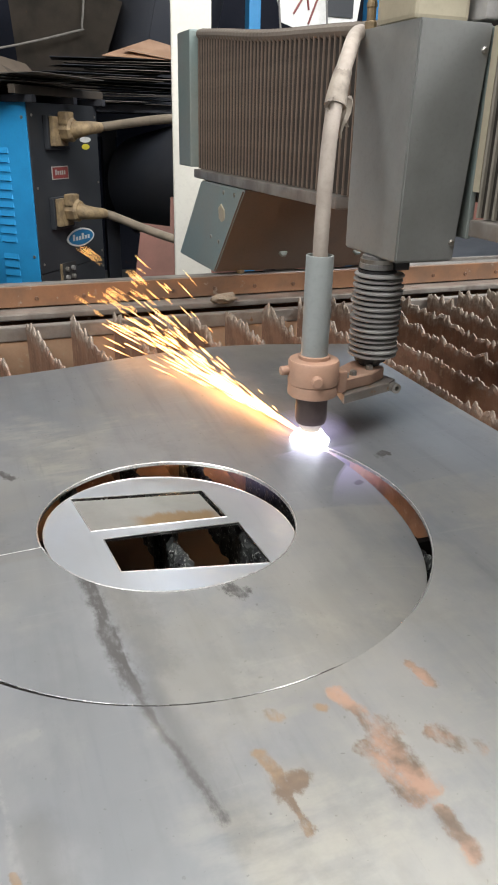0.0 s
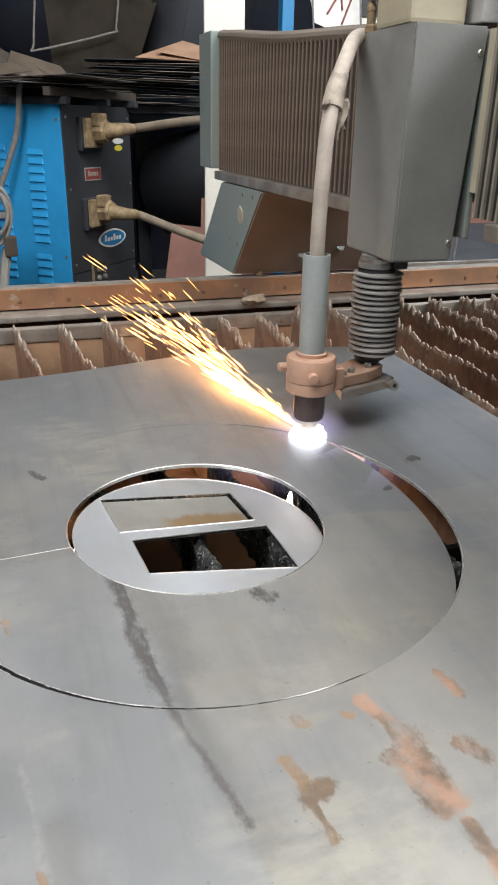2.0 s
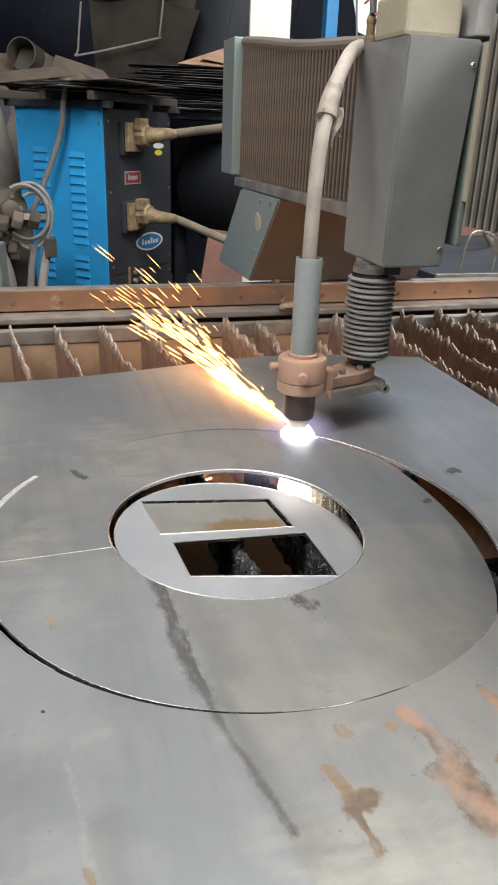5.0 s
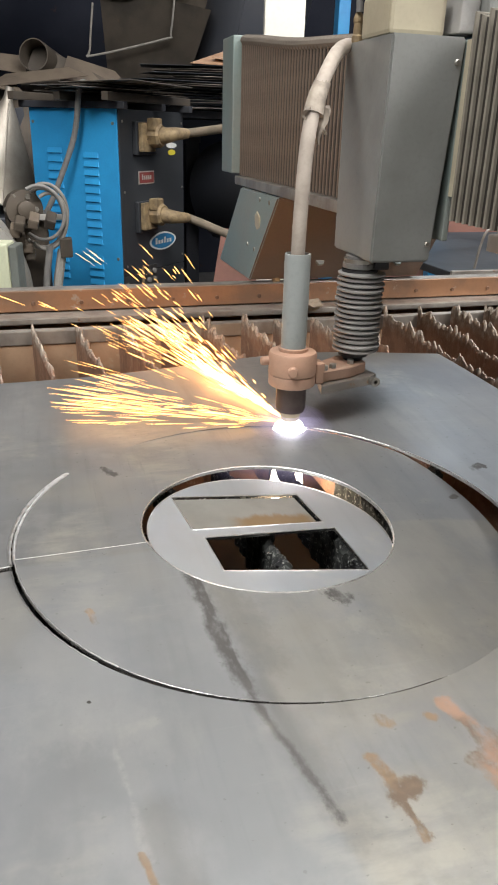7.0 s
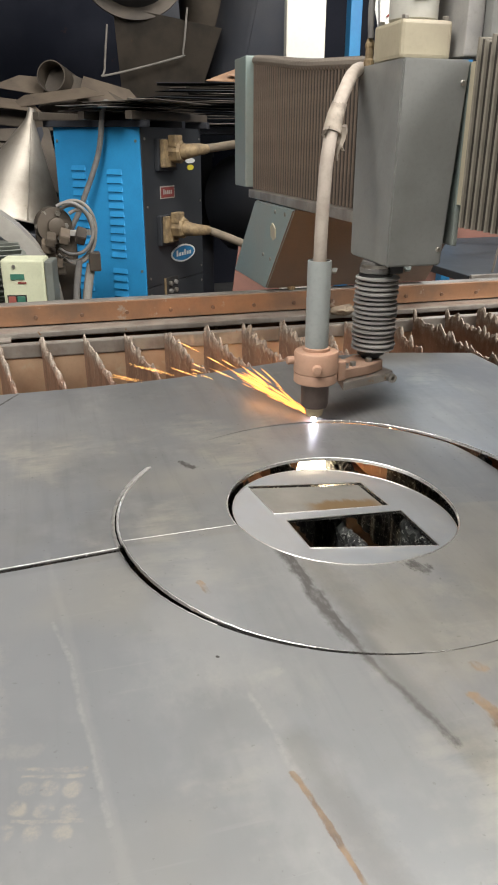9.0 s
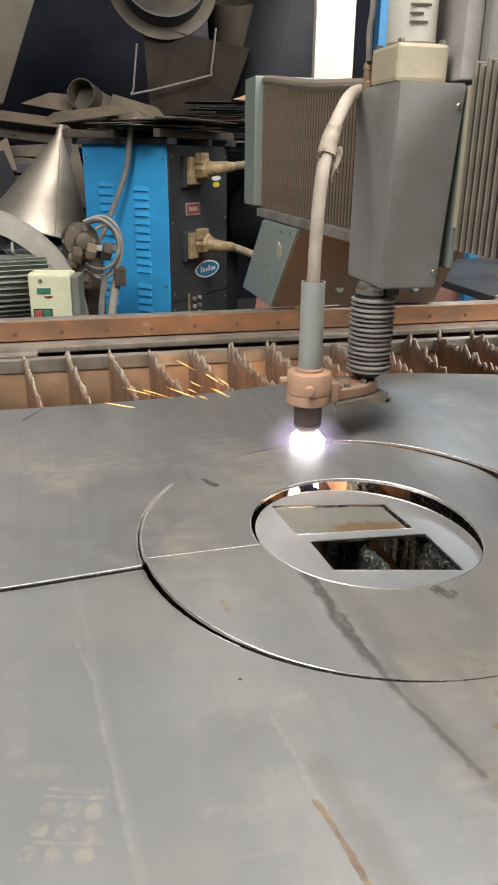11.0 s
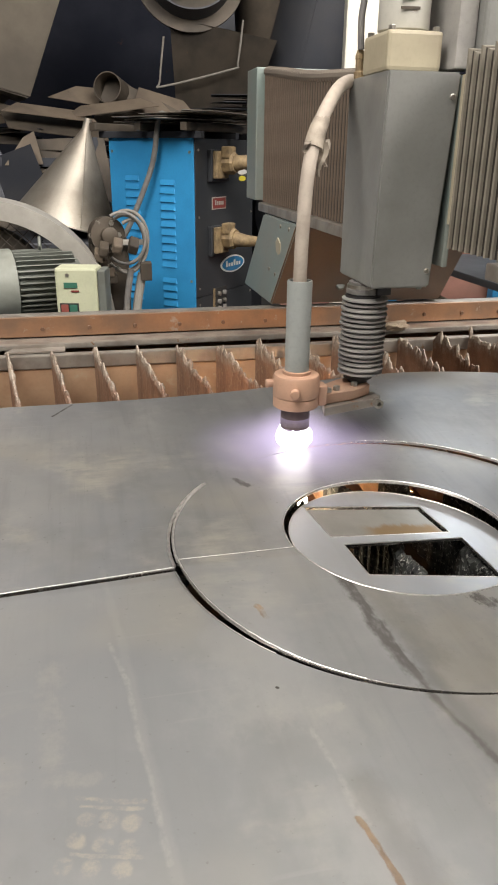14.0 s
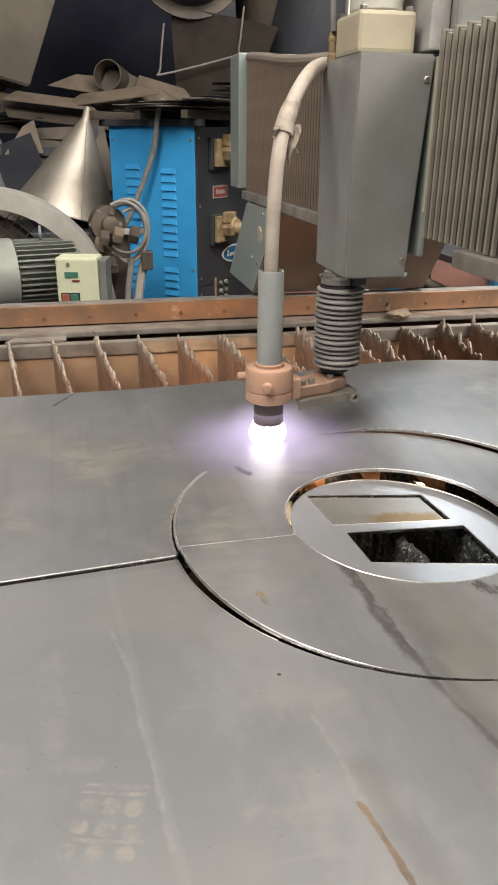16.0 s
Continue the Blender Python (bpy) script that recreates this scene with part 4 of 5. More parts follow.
def build_carriage():
    """The carriage on the beam with lifter and torch, about the torch's axis."""
    c = root("torch_carriage", "grey torch lifter carriage with a plasma torch in a tan clamp", "torch carriage")
    # lifter housing
    bm = bmesh.new()
    low = [(0.115, -0.021), (0.219, -0.021), (0.219, 0.172), (0.146, 0.172), (0.121, 0.150)]
    high = [(0.119, -0.021), (0.238, -0.021), (0.238, 0.172), (0.146, 0.172), (0.119, 0.150)]
    a, b = [bm.verts.new((x, y, 1.088)) for x, y in low], [bm.verts.new((x, y, 1.412)) for x, y in high]
    bm.faces.new(a), bm.faces.new(b)
    for i in range(5):
        bm.faces.new((a[i], a[(i + 1) % 5], b[(i + 1) % 5], b[i]))
    bmesh.ops.bevel(bm, geom=list(bm.edges), offset=0.003, segments=2, affect="EDGES")
    housing = part("lifter_housing", bm, "lifter", c, "grey enamelled sheet-metal lifter housing")
    for x, z in ((0.226, 1.378), (0.211, 1.116)):
        part("bolt", lathe([(0.0046, 0), (0.0046, 0.003), (0.0032, 0.0045)], 10, m=pose(x, -0.0205, z) @ FACE_Y), "bolt", housing)
    back = part("back_plate", box(0.2400, 0.250, -0.018, 0.20, 1.12, 1.409, 0.003), "teal", c, "pale edged back plate")
    part("edge_strip", box(0.2400, 0.247, -0.034, -0.0195, 1.190, 1.409), "cream", back, "pale edge strip")
    part("upper_box", box(0.262, 0.60, -0.030, 0.25, 1.440, 1.90, 0.006), "lifter", c, "blue-grey drive box above the bellows")
    part("upper_box_lid", box(0.230, 0.2605, -0.010, 0.20, 1.418, 1.90, 0.003), "rubber", c, "dark grey side cover of the drive box")
    motor = part("motor_block", box(0.126, 0.216, 0.008, 0.112, 1.414, 1.470, 0.006), "cream", c, "yellowed cream stepper motor block")
    part("motor_can", lathe([(0.037, 1.471), (0.040, 1.474), (0.040, 1.60), (0.034, 1.61)], 32, m=pose(0.171, 0.06, 0)), "can", motor, "off-white motor can with a label", smooth=True)
    bm = bmesh.new()
    for k, w in ((0, 0.030), (1, 0.022), (2, 0.034), (3, 0.026)):
        box(-0.017, -0.017 + w, -0.0412, -0.0402, 1.498 + k * 0.012, 1.502 + k * 0.012, bm=bm)
    bmesh.ops.transform(bm, matrix=pose(0.171, 0.06, 0, 0, 0, -8), verts=bm.verts)
    part("motor_label", bm, "scrap", motor, "printed lines on the motor label")
    for x in (0.135, 0.207):
        for y in (0.017, 0.103):
            part("screw", hexhead(0.006, 0.006, pose(x, y, 1.470)), "bolt", motor)
    part("cable_gland", lathe([(0.009, 1.4125), (0.009, 1.422), (0.007, 1.424), (0.007, 1.440), (0.008, 1.442), (0.008, 1.447), (0.005, 1.455)], 12, m=pose(0.130, 0.135, 0)), "brass", c, "brass cable gland")
    part("motor_cable", pipe([(0.128, 0.128, 1.455), (0.126, 0.128, 1.50), (0.130, 0.13, 1.56), (0.12, 0.14, 1.75), (0.15, 0.2, 1.95)], 0.0055), "cable", c, "thin twisted cable")
    # slide and rubber bellows
    ax, ay = 0.134, 0.058
    part("bellows_collar", lathe([(0.024, 1.066), (0.030, 1.068), (0.030, 1.076), (0.026, 1.078), (0.026, 1.088)], 24, m=pose(ax, ay, 0)), "cable", c, "ribbed collar")
    part("hose_clip", lathe([(0.0285, 1.071), (0.029, 1.083)], 24, m=pose(ax, ay, 0)), "bolt", c)
    part("clip_screw", box(ax + 0.012, ax + 0.038, ay - 0.035, ay - 0.022, 1.068, 1.082, 0.003), "black", c)
    for i in range(16):
        z = 0.922 + i * 0.0088
        r = 0.0408 + 0.0006 * math.sin(i * 2.1)
        prof = [(0.030, z), (r - 0.0025, z + 0.0014), (r, z + 0.0028), (r, z + 0.0052), (r - 0.0025, z + 0.0066), (0.030, z + 0.0082)]
        part("bellows_ring", lathe(prof, 36, m=pose(ax + 0.0006 * math.sin(i), ay, 0, 0.12 * math.sin(i * 1.7), 0.2, 0)), "rubber", c, "grey rubber bellows ring", smooth=True)
    part("bellows_core", lathe([(0.031, 0.923), (0.031, 1.066)], 24, m=pose(ax, ay, 0)), "black", c)
    part("slide_rod", lathe([(0.022, 0.886), (0.022, 0.900), (0.017, 0.904), (0.019, 0.912), (0.026, 0.914), (0.026, 0.922)], 24, m=pose(ax, ay, 0)), "black", c, "black slide rod end")
    # arm and clamp
    arm = part("arm", slab([(0.034, -0.012), (0.112, 0.010), (0.150, 0.034), (0.150, 0.082), (0.110, 0.082), (0.034, 0.028)], 0.886, 0.906, 0.002), "clamp", c, "tan clamp arm")
    for x, y in ((0.060, 0.004), (0.078, 0.012), (0.118, 0.030)):
        part("bolt", hexhead(0.0065, 0.008, pose(x, y, 0.9055)), "bolt", arm)
    part("clamp_lug", box(0.036, 0.052, -0.018, 0.012, 0.888, 0.924, 0.003), "clamp", arm)
    bracket = part("bracket", slab([(0.046, -0.022), (0.150, 0.012), (0.168, 0.026), (0.160, 0.060), (0.060, 0.040)], 0.870, 0.8855, 0.001), "rail", c, "thin steel bracket plate")
    part("eye", lathe([(0.0085, 0), (0.0085, 0.012), (0.004, 0.012), (0.004, 0.002)], 16, m=pose(0.156, 0.012, 0.878) @ FACE_Y), "bolt", bracket)
    part("clamp_ring_lower", lathe([(0.037, 0.886), (0.0395, 0.888), (0.0395, 0.9035), (0.0385, 0.9050)], 40), "clamp", c, "tan clamp ring", smooth=True)
    part("clamp_ring", lathe([(0.0385, 0.9055), (0.0400, 0.9070), (0.0400, 0.940), (0.038, 0.9435), (0.025, 0.945)], 40), "clamp", c, "tan clamp ring", smooth=True)
    part("clamp_knob", lathe([(0.0085, 0), (0.0085, 0.010), (0.007, 0.012)], 12, m=pose(-0.012, -0.0375, 0.920, 0, 0, -16) @ FACE_Y), "clamp", c)
    part("clamp_knob", lathe([(0.0075, 0), (0.0075, 0.012), (0.006, 0.014)], 12, m=pose(-0.038, 0.010, 0.926) @ FACE_X), "clamp", c)
    part("torch_tube", lathe([(0.0208, 0.944), (0.0208, 1.100), (0.0203, 1.102), (0.0178, 1.102), (0.0175, 1.07)], 40), "tube", c, "smooth grey torch tube", smooth=True)
    part("tube_collar", lathe([(0.0245, 0.9445), (0.0245, 0.950), (0.0212, 0.951)], 40), "clamp", c)
    part("nozzle_body", lathe([(0.0235, 0.839), (0.0255, 0.846), (0.0255, 0.886)], 32), "nozzle", c, "dark torch nozzle body", smooth=True)
    part("nozzle_tip", lathe([(0.010, 0.819), (0.015, 0.822), (0.0180, 0.8335), (0.0190, 0.8385)], 32), "tip", c, "heat-yellowed nozzle tip", smooth=True)
    hose = part("torch_hose", pipe([(0.0, 0.0, 1.075), (0.0, 0.0, 1.13), (0.003, 0.003, 1.20), (0.010, 0.010, 1.27), (0.026, 0.026, 1.325), (0.056, 0.060, 1.370), (0.098, 0.12, 1.402), (0.15, 0.19, 1.410), (0.20, 0.26, 1.38)], 0.0112, 16), "hose", c,
                "dusty pale torch hose", smooth=True)
    part("tape_wrap", pipe([(0.019, 0.019, 1.302), (0.027, 0.027, 1.326), (0.040, 0.042, 1.347)], 0.0150, 14, radii=(0.0158, 0.0126)), "tape", hose, "torn tape wrap on the hose", smooth=True)
    for k, (x, y, z, ln, turn, lean) in enumerate(((0.034, 0.016, 1.312, 0.052, -20, 4), (0.038, 0.022, 1.315, 0.040, 10, -6), (0.004, 0.010, 1.312, 0.022, 30, -10))):
        bm = bmesh.new()
        rows = []
        for s in range(7):
            u = s / 6
            w = 0.0075 * (1 - 0.55 * u) + 0.0012 * math.sin(5 * u + k)
            rows.append([bm.verts.new((q * w + 0.003 * math.sin(6 * u + k), 0.004 * math.sin(7 * u + 2 * k) + d, -ln * u)) for q, d in ((-1, 0), (0, -0.003), (1, 0), (0, -0.0015))])
        for p, q in zip(rows, rows[1:]):
            for n in range(4):
                bm.faces.new((p[n], p[(n + 1) % 4], q[(n + 1) % 4], q[n]))
        bmesh.ops.transform(bm, matrix=pose(x, y, z, 0, lean, turn), verts=bm.verts)
        part("tape_end", bm, "tape", hose, "loose tape end hanging down", smooth=True)
    return c


# ---- things behind the rail ----
def build_cabinet():
    """Blue and charcoal power source, standing at an angle. Local x runs along the charcoal front, y along the blue side."""
    m = Matrix(((0.6691, -0.7431, 0, 0.115), (0.7431, 0.6691, 0, 2.75), (0, 0, 1, 0), (0, 0, 0, 1)))
    W, D, H = 0.555, 0.495, 1.352
    c = root("power_source", "blue and charcoal cutting power source cabinet with brass plugs", "power source", m)
    part("chassis", box(0.004, W - 0.004, 0.004, D - 0.004, 0.08, H - 0.004), "panel", c)
    part("front_panel", box(0.004, W, -0.004, 0.006, 0.62, H, 0.002), "panel", c, "charcoal upper front panel")
    part("lower_panel", box(0.004, W, -0.004, 0.006, 0.10, 0.615, 0.002), "panel", c, "charcoal lower front panel")
    side = part("side_panel", box(-0.006, 0.0035, 0.0, D, 0.10, H, 0.002), "blue", c, "bright blue louvred side panel")
    for y0, zt, n in ((0.105, 1.155, 16), (0.315, 1.17, 16)):
        for i in range(n):
            z = zt - i * 0.0385
            if i == 11:
                continue
            bm = bmesh.new()
            lo = [bm.verts.new(p) for p in ((-0.006, y0, z - 0.012), (-0.006, y0 + 0.09, z - 0.012), (-0.0125, y0 + 0.085, z - 0.010), (-0.0125, y0 + 0.005, z - 0.010))]
            hi = [bm.verts.new(p) for p in ((-0.006, y0 + 0.004, z + 0.014), (-0.006, y0 + 0.086, z + 0.014))]
            bm.faces.new((lo[3], lo[2], hi[1], hi[0])), bm.faces.new((lo[0], lo[3], hi[0])), bm.faces.new((lo[1], hi[1], lo[2])), bm.faces.new((lo[0], lo[1], lo[2], lo[3]))
            part("louvre", bm, "blue", side)
    for y in (0.02, D - 0.02):
        for z in (H - 0.06, 0.70):
            part("screw", lathe([(0.007, 0), (0.007, 0.003)], 10, m=pose(-0.006, y, z) @ FACE_X), "bolt", side)
    for x in (0.03, W - 0.02):
        for z in (H - 0.05, 1.0, 0.66, 0.58):
            part("screw", lathe([(0.006, 0), (0.006, 0.003)], 10, m=pose(x, -0.004, z) @ FACE_Y), "bolt", c)
    # plugs
    for z, drop in ((1.245, 0.0), (0.895, 0.03)):
        plug = part("plug", box(0.105, 0.275, -0.03, -0.0045, z - 0.085, z + 0.06, 0.006), "panel", c, "dusty brass cable plug in a black socket")
        part("flange", box(0.185 - 0.07, 0.185 + 0.04, -0.055, -0.031, z - 0.07, z + 0.055, 0.006), "brass", plug)
        part("nut", lathe([(0.052, 0), (0.052, 0.05), (0.044, 0.062)], 8, m=pose(0.20, -0.05, z) @ FACE_Y), "brass", plug)
        part("elbow", pipe([(0.20, -0.09, z), (0.205, -0.130, z + 0.003 - 0.3 * drop), (0.235, -0.162, z + 0.010 - 0.7 * drop), (0.30, -0.18, z + 0.012 - drop)], 0.031, 14, radii=(0.040, 0.0225)), "brass", plug, smooth=True)
        part("lug", box(0.15, 0.215, -0.10, -0.055, z + 0.02, z + 0.075, 0.008), "brass", plug)
    # plates and labels
    plate = part("name_plate", box(0.145, 0.275, -0.0075, -0.0045, 1.03, 1.088), "guard", c, "framed red name plate")
    part("field", box(0.150, 0.270, -0.0085, -0.0076, 1.035, 1.083), "red", plate)
    bm = bmesh.new()
    for i in range(5):
        box(0.168 + i * 0.017, 0.180 + i * 0.017, -0.0092, -0.0086, 1.050, 1.068 + 0.006 * (i == 0), bm=bm)
    part("bars", bm, "guard", plate)
    badge = [(0.345 + 0.115 * math.cos(a) * (1 + 0.06 * math.cos(2 * a)), 0.75 + 0.044 * math.sin(a)) for a in (i * math.pi / 16 for i in range(32))]
    turn = Matrix(((1, 0, 0, 0), (0, 0, 1, 0), (0, 1, 0, 0), (0, 0, 0, 1)))
    oval = part("oval_badge", slab(badge, -0.0075, -0.0045, m=turn), "white", c, "blue oval badge with a white rim")
    part("field", slab([(0.345 + (x - 0.345) * 0.88, 0.75 + (y - 0.75) * 0.82) for x, y in badge], -0.0085, -0.0076, m=turn), "logo_blue", oval)
    bm = bmesh.new()
    for i in range(6):
        box(0.272 + i * 0.026, 0.290 + i * 0.026, -0.0092, -0.0086, 0.738, 0.756 + 0.012 * (i in (0, 3)), bm=bm)
    part("bars", bm, "white", oval)
    for z, mat, w in ((1.232, "white", 0.036), (1.200, "white", 0.048), (1.168, "yellow", 0.034)):
        o = [(0.44 + w * math.cos(a), z + 0.013 * math.sin(a)) for a in (i * math.pi / 10 for i in range(20))]
        part("round_label", slab(o, -0.0065, -0.0045, m=turn), mat, c, "small oval " + mat + " label")
    meter = part("meter_panel", box(0.165, 0.275, -0.012, -0.0045, 0.40, 0.645, 0.003), "black", c, "black control panel with knobs")
    part("trim", box(0.150, 0.163, -0.012, -0.0045, 0.40, 0.645, 0.002), "brass", meter)
    for i, z in enumerate((0.615, 0.575, 0.54, 0.50)):
        for x in (0.195, 0.245):
            part("knob", lathe([(0.012, 0), (0.012, 0.012), (0.009, 0.014)], 12, m=pose(x, -0.012, z) @ FACE_Y), "cable" if (i + (x > 0.2)) % 2 else "bolt", meter)
    for x in (0.03, W - 0.05):
        for y in (0.03, D - 0.03):
            part("foot", box(x - 0.02, x + 0.03, y - 0.02, y + 0.02, 0.0, 0.081), "black", c)
    # rack that lies on top
    r = root("flat_rack", "low dark steel frame lying on the blue cabinet", "steel frame", m @ pose(0, 0, H))
    for y in (-0.03, 0.23, D + 0.0):
        part("rail", box(-0.10, W + 0.03, y, y + 0.035, 0.03, 0.065, 0.003), "scrap", r)
    for x in (-0.03, 0.28, W - 0.03):
        part("cross_rail", box(x, x + 0.03, -0.06, D + 0.04, 0.0, 0.029, 0.003), "scrap_dark", r)
    rng = random.Random(4)
    for i in range(7):
        w, d = rng.uniform(0.5, 0.8), rng.uniform(0.25, 0.5)
        o = [(-w / 2, -d / 2), (w / 2 - rng.uniform(0, 0.2), -d / 2 - rng.uniform(0, 0.05)), (w / 2, d / 2), (-w / 2 + rng.uniform(0, 0.15), d / 2)]
        thing("thin_sheet", slab(o, 0, 0.0025), "scrap" if i % 2 else "rail", "thin grey sheet offcut in a loose stack on the frame", "sheet metal",
              m @ pose(0.2 + rng.uniform(-0.1, 0.15), 0.15 + rng.uniform(-0.1, 0.1), H + 0.0665 + i * 0.006, rng.uniform(-0.6, 0.6), rng.uniform(-0.5, 0.5), rng.uniform(-25, 25)), "sheets on the frame")
    # thick cables to the machine
    at = lambda x, y, z: tuple(m @ Vector((x, y, z)))
    thing("thick_cable", pipe([at(0.25, -0.17, 1.256), at(0.33, -0.19, 1.262), (0.72, 2.60, 1.300), (1.0, 2.42, 1.30), (1.5, 2.3, 1.2), (2.0, 2.2, 0.6), (2.2, 2.2, 0.02)], 0.020, 14), "cable_tan",
          "thick dusty tan power cable from the cabinet", "cable", smooth=True)
    thing("thick_cable", pipe([at(0.25, -0.17, 0.882), at(0.33, -0.19, 0.868), (0.72, 2.60, 0.785), (1.0, 2.42, 0.74), (1.5, 2.3, 0.5), (1.9, 2.2, 0.05)], 0.020, 14), "cable_tan",
          "thick dusty tan power cable sagging from the cabinet", "cable", smooth=True)
    thing("grey_cable", pipe([at(-0.012, 0.16, H + 0.105), at(-0.05, 0.16, H + 0.075), at(-0.055, 0.20, H - 0.12), at(-0.09, 0.30, H - 0.36), at(-0.10, 0.40, 0.80), at(-0.10, 0.46, 0.4), at(-0.1, 0.5, 0.02)], 0.013, 10), "cable",
          "grey cable hanging down the blue cabinet", "cable", smooth=True)


def sheet(name, outline, m, material, label, category="sheet metal", group="", thick=0.003):
    return thing(name, slab(outline, 0, thick), material, label, category, m, group)


def build_post():
    post = root("steel_post", "white painted square steel post", "post", pose(0.63, 1.995, 0, 0, 0, -15))
    part("shaft", box(-0.070, 0.070, -0.070, 0.070, 0.012, 4.59, 0.006), "pole", post)
    part("base_plate", box(-0.13, 0.13, -0.13, 0.13, 0.0, 0.0115), "rail", post)


def build_motor_set():
    """Belt-driven machine: motor with fins, switch box, belt guard, reel and bench."""
    thing("machine_bench", box(-1.75, -0.34, 1.78, 2.75, 0.0, 0.60, 0.01), "scrap_dark", "dark steel machine base", "machine base")
    mot = root("electric_motor", "grey finned electric motor on a machine base", "electric motor", pose(-0.60, 2.20, 0.80))
    along = pose(0, 0, 0, 0, 90, 14)
    part("body", lathe([(0.105, -0.10), (0.112, -0.095), (0.112, 0.14), (0.095, 0.16), (0.06, 0.165)], 40, m=along), "motor", mot, smooth=True)
    for i in range(36):
        a = 2 * math.pi * i / 36
        bm = box(0.108, 0.133, -0.0022, 0.0022, -0.09, 0.135)
        bmesh.ops.transform(bm, matrix=along @ pose(0, 0, 0, 0, 0, math.degrees(a)), verts=bm.verts)
        part("fin", bm, "motor", mot)
    part("fan_cover", lathe([(0.137, -0.095), (0.139, -0.10), (0.139, -0.20), (0.128, -0.218), (0.09, -0.224), (0.088, -0.219), (0.02, -0.219)], 40, m=along), "fan_cover", mot, "pale grey-green fan cover", smooth=True)
    part("foot", box(-0.12, 0.12, -0.12, 0.10, -0.20, -0.12, 0.006), "motor", mot)
    part("lifting_eye", pipe([(0.02, 0, 0.125), (0.02, -0.03, 0.15), (0.02, 0, 0.178), (0.02, 0.03, 0.15), (0.02, 0, 0.125)], 0.006, 8), "motor", mot)
    sw = root("switch_box", "cream switch box with red and green buttons", "switch box", pose(-0.43, 2.03, 0.601, 0, 0, -12))
    part("case", box(-0.088, 0.070, -0.055, 0.055, 0.0, 0.288, 0.010), "box_cream", sw)
    part("side_cover", box(0.0705, 0.100, -0.052, 0.056, 0.0, 0.280, 0.006), "motor", sw, "grey side cover")
    part("window", box(-0.055, -0.005, -0.0585, -0.0555, 0.215, 0.235), "green", sw, "small faded green label")
    part("maker_label", box(-0.03, 0.0, -0.058, -0.0555, 0.200, 0.206), "red", sw)
    part("button_frame", box(-0.074, -0.004, -0.059, -0.0555, 0.118, 0.158), "black", sw)
    part("stop_button", box(-0.070, -0.042, -0.064, -0.0595, 0.122, 0.154, 0.003), "orange", sw, "red stop button")
    part("start_button", box(-0.038, -0.008, -0.064, -0.0595, 0.122, 0.154, 0.003), "green", sw, "green start button")
    part("screw", lathe([(0.007, 0), (0.007, 0.003)], 10, m=pose(-0.04, -0.055, 0.262) @ FACE_Y), "bolt", sw)
    # guard: a broad hoop with wire mesh behind it
    guard = root("belt_guard", "pale curved belt guard with wire mesh", "belt guard", pose(-0.80, 2.30, 0.62))
    bm = bmesh.new()
    rows = []
    for i in range(41):
        a = math.pi * (-0.05 + 1.1 * i / 40)
        c, s = math.cos(a), math.sin(a)
        rows.append([bm.verts.new((r * c, d, r * s)) for r, d in ((0.50, -0.10), (0.50, 0.10), (0.492, 0.10), (0.492, -0.085), (0.43, -0.085), (0.43, -0.10))])
    for p, q in zip(rows, rows[1:]):
        for i in range(6):
            bm.faces.new((p[i], p[(i + 1) % 6], q[(i + 1) % 6], q[i]))
    part("hoop", bm, "guard", guard, smooth=True)
    bm = bmesh.new()
    for k in range(-16, 17):
        for sgn in (1, -1):
            u = k * 0.045
            pts = []
            for w in (-0.6, 0.6):
                pts.append((u + w * 0.7071 * sgn, -0.04, 0.2 + w * 0.7071))
            a, b = Vector(pts[0]), Vector(pts[1])
            ends = []
            for s in range(61):
                p = a.lerp(b, s / 60)
                if p.x ** 2 + p.z ** 2 < 0.43 ** 2 and p.z > -0.02:
                    ends.append(p)
            if len(ends) > 2:
                pipe([ends[0], ends[-1]], 0.002, 4, bm, 1)
    tagged(part("mesh_screen", bm, "scrap", guard, "diamond wire mesh"), kind="stuff")
    part("pulley", lathe([(0.02, 0), (0.30, 0), (0.31, 0.01), (0.29, 0.03), (0.31, 0.05), (0.30, 0.06), (0.02, 0.06)], 40, m=pose(-0.05, 0.06, 0.10) @ FACE_Y), "scrap", guard, "dusty pulley wheel", smooth=True)
    part("belt", pipe([(-0.36, 0.03, 0.1), (-0.25, 0.03, 0.33), (0.05, 0.03, 0.35), (0.34, 0.03, 0.12)], 0.012, 8), "black", guard)
    # reel of tube and small gear beside the guard
    gear = root("drive_head", "rusty drive head with coiled hoses and a hand wheel", "machine part", pose(-0.27, 2.55, 0.60))
    part("body", box(-0.12, 0.05, -0.08, 0.10, 0.0, 0.34, 0.02), "scrap", gear)
    part("hub", lathe([(0.075, 0), (0.075, 0.05), (0.035, 0.055), (0.035, 0.08), (0.02, 0.085)], 24, m=pose(-0.05, -0.08, 0.36, 0, 0, 15) @ FACE_Y), "scrap", gear, smooth=True)
    for i in range(6):
        a = i * math.pi / 3
        part("bolt", hexhead(0.012, 0.012, pose(-0.05 + 0.058 * math.cos(a), -0.128, 0.36 + 0.058 * math.sin(a)) @ FACE_Y), "bolt", gear)
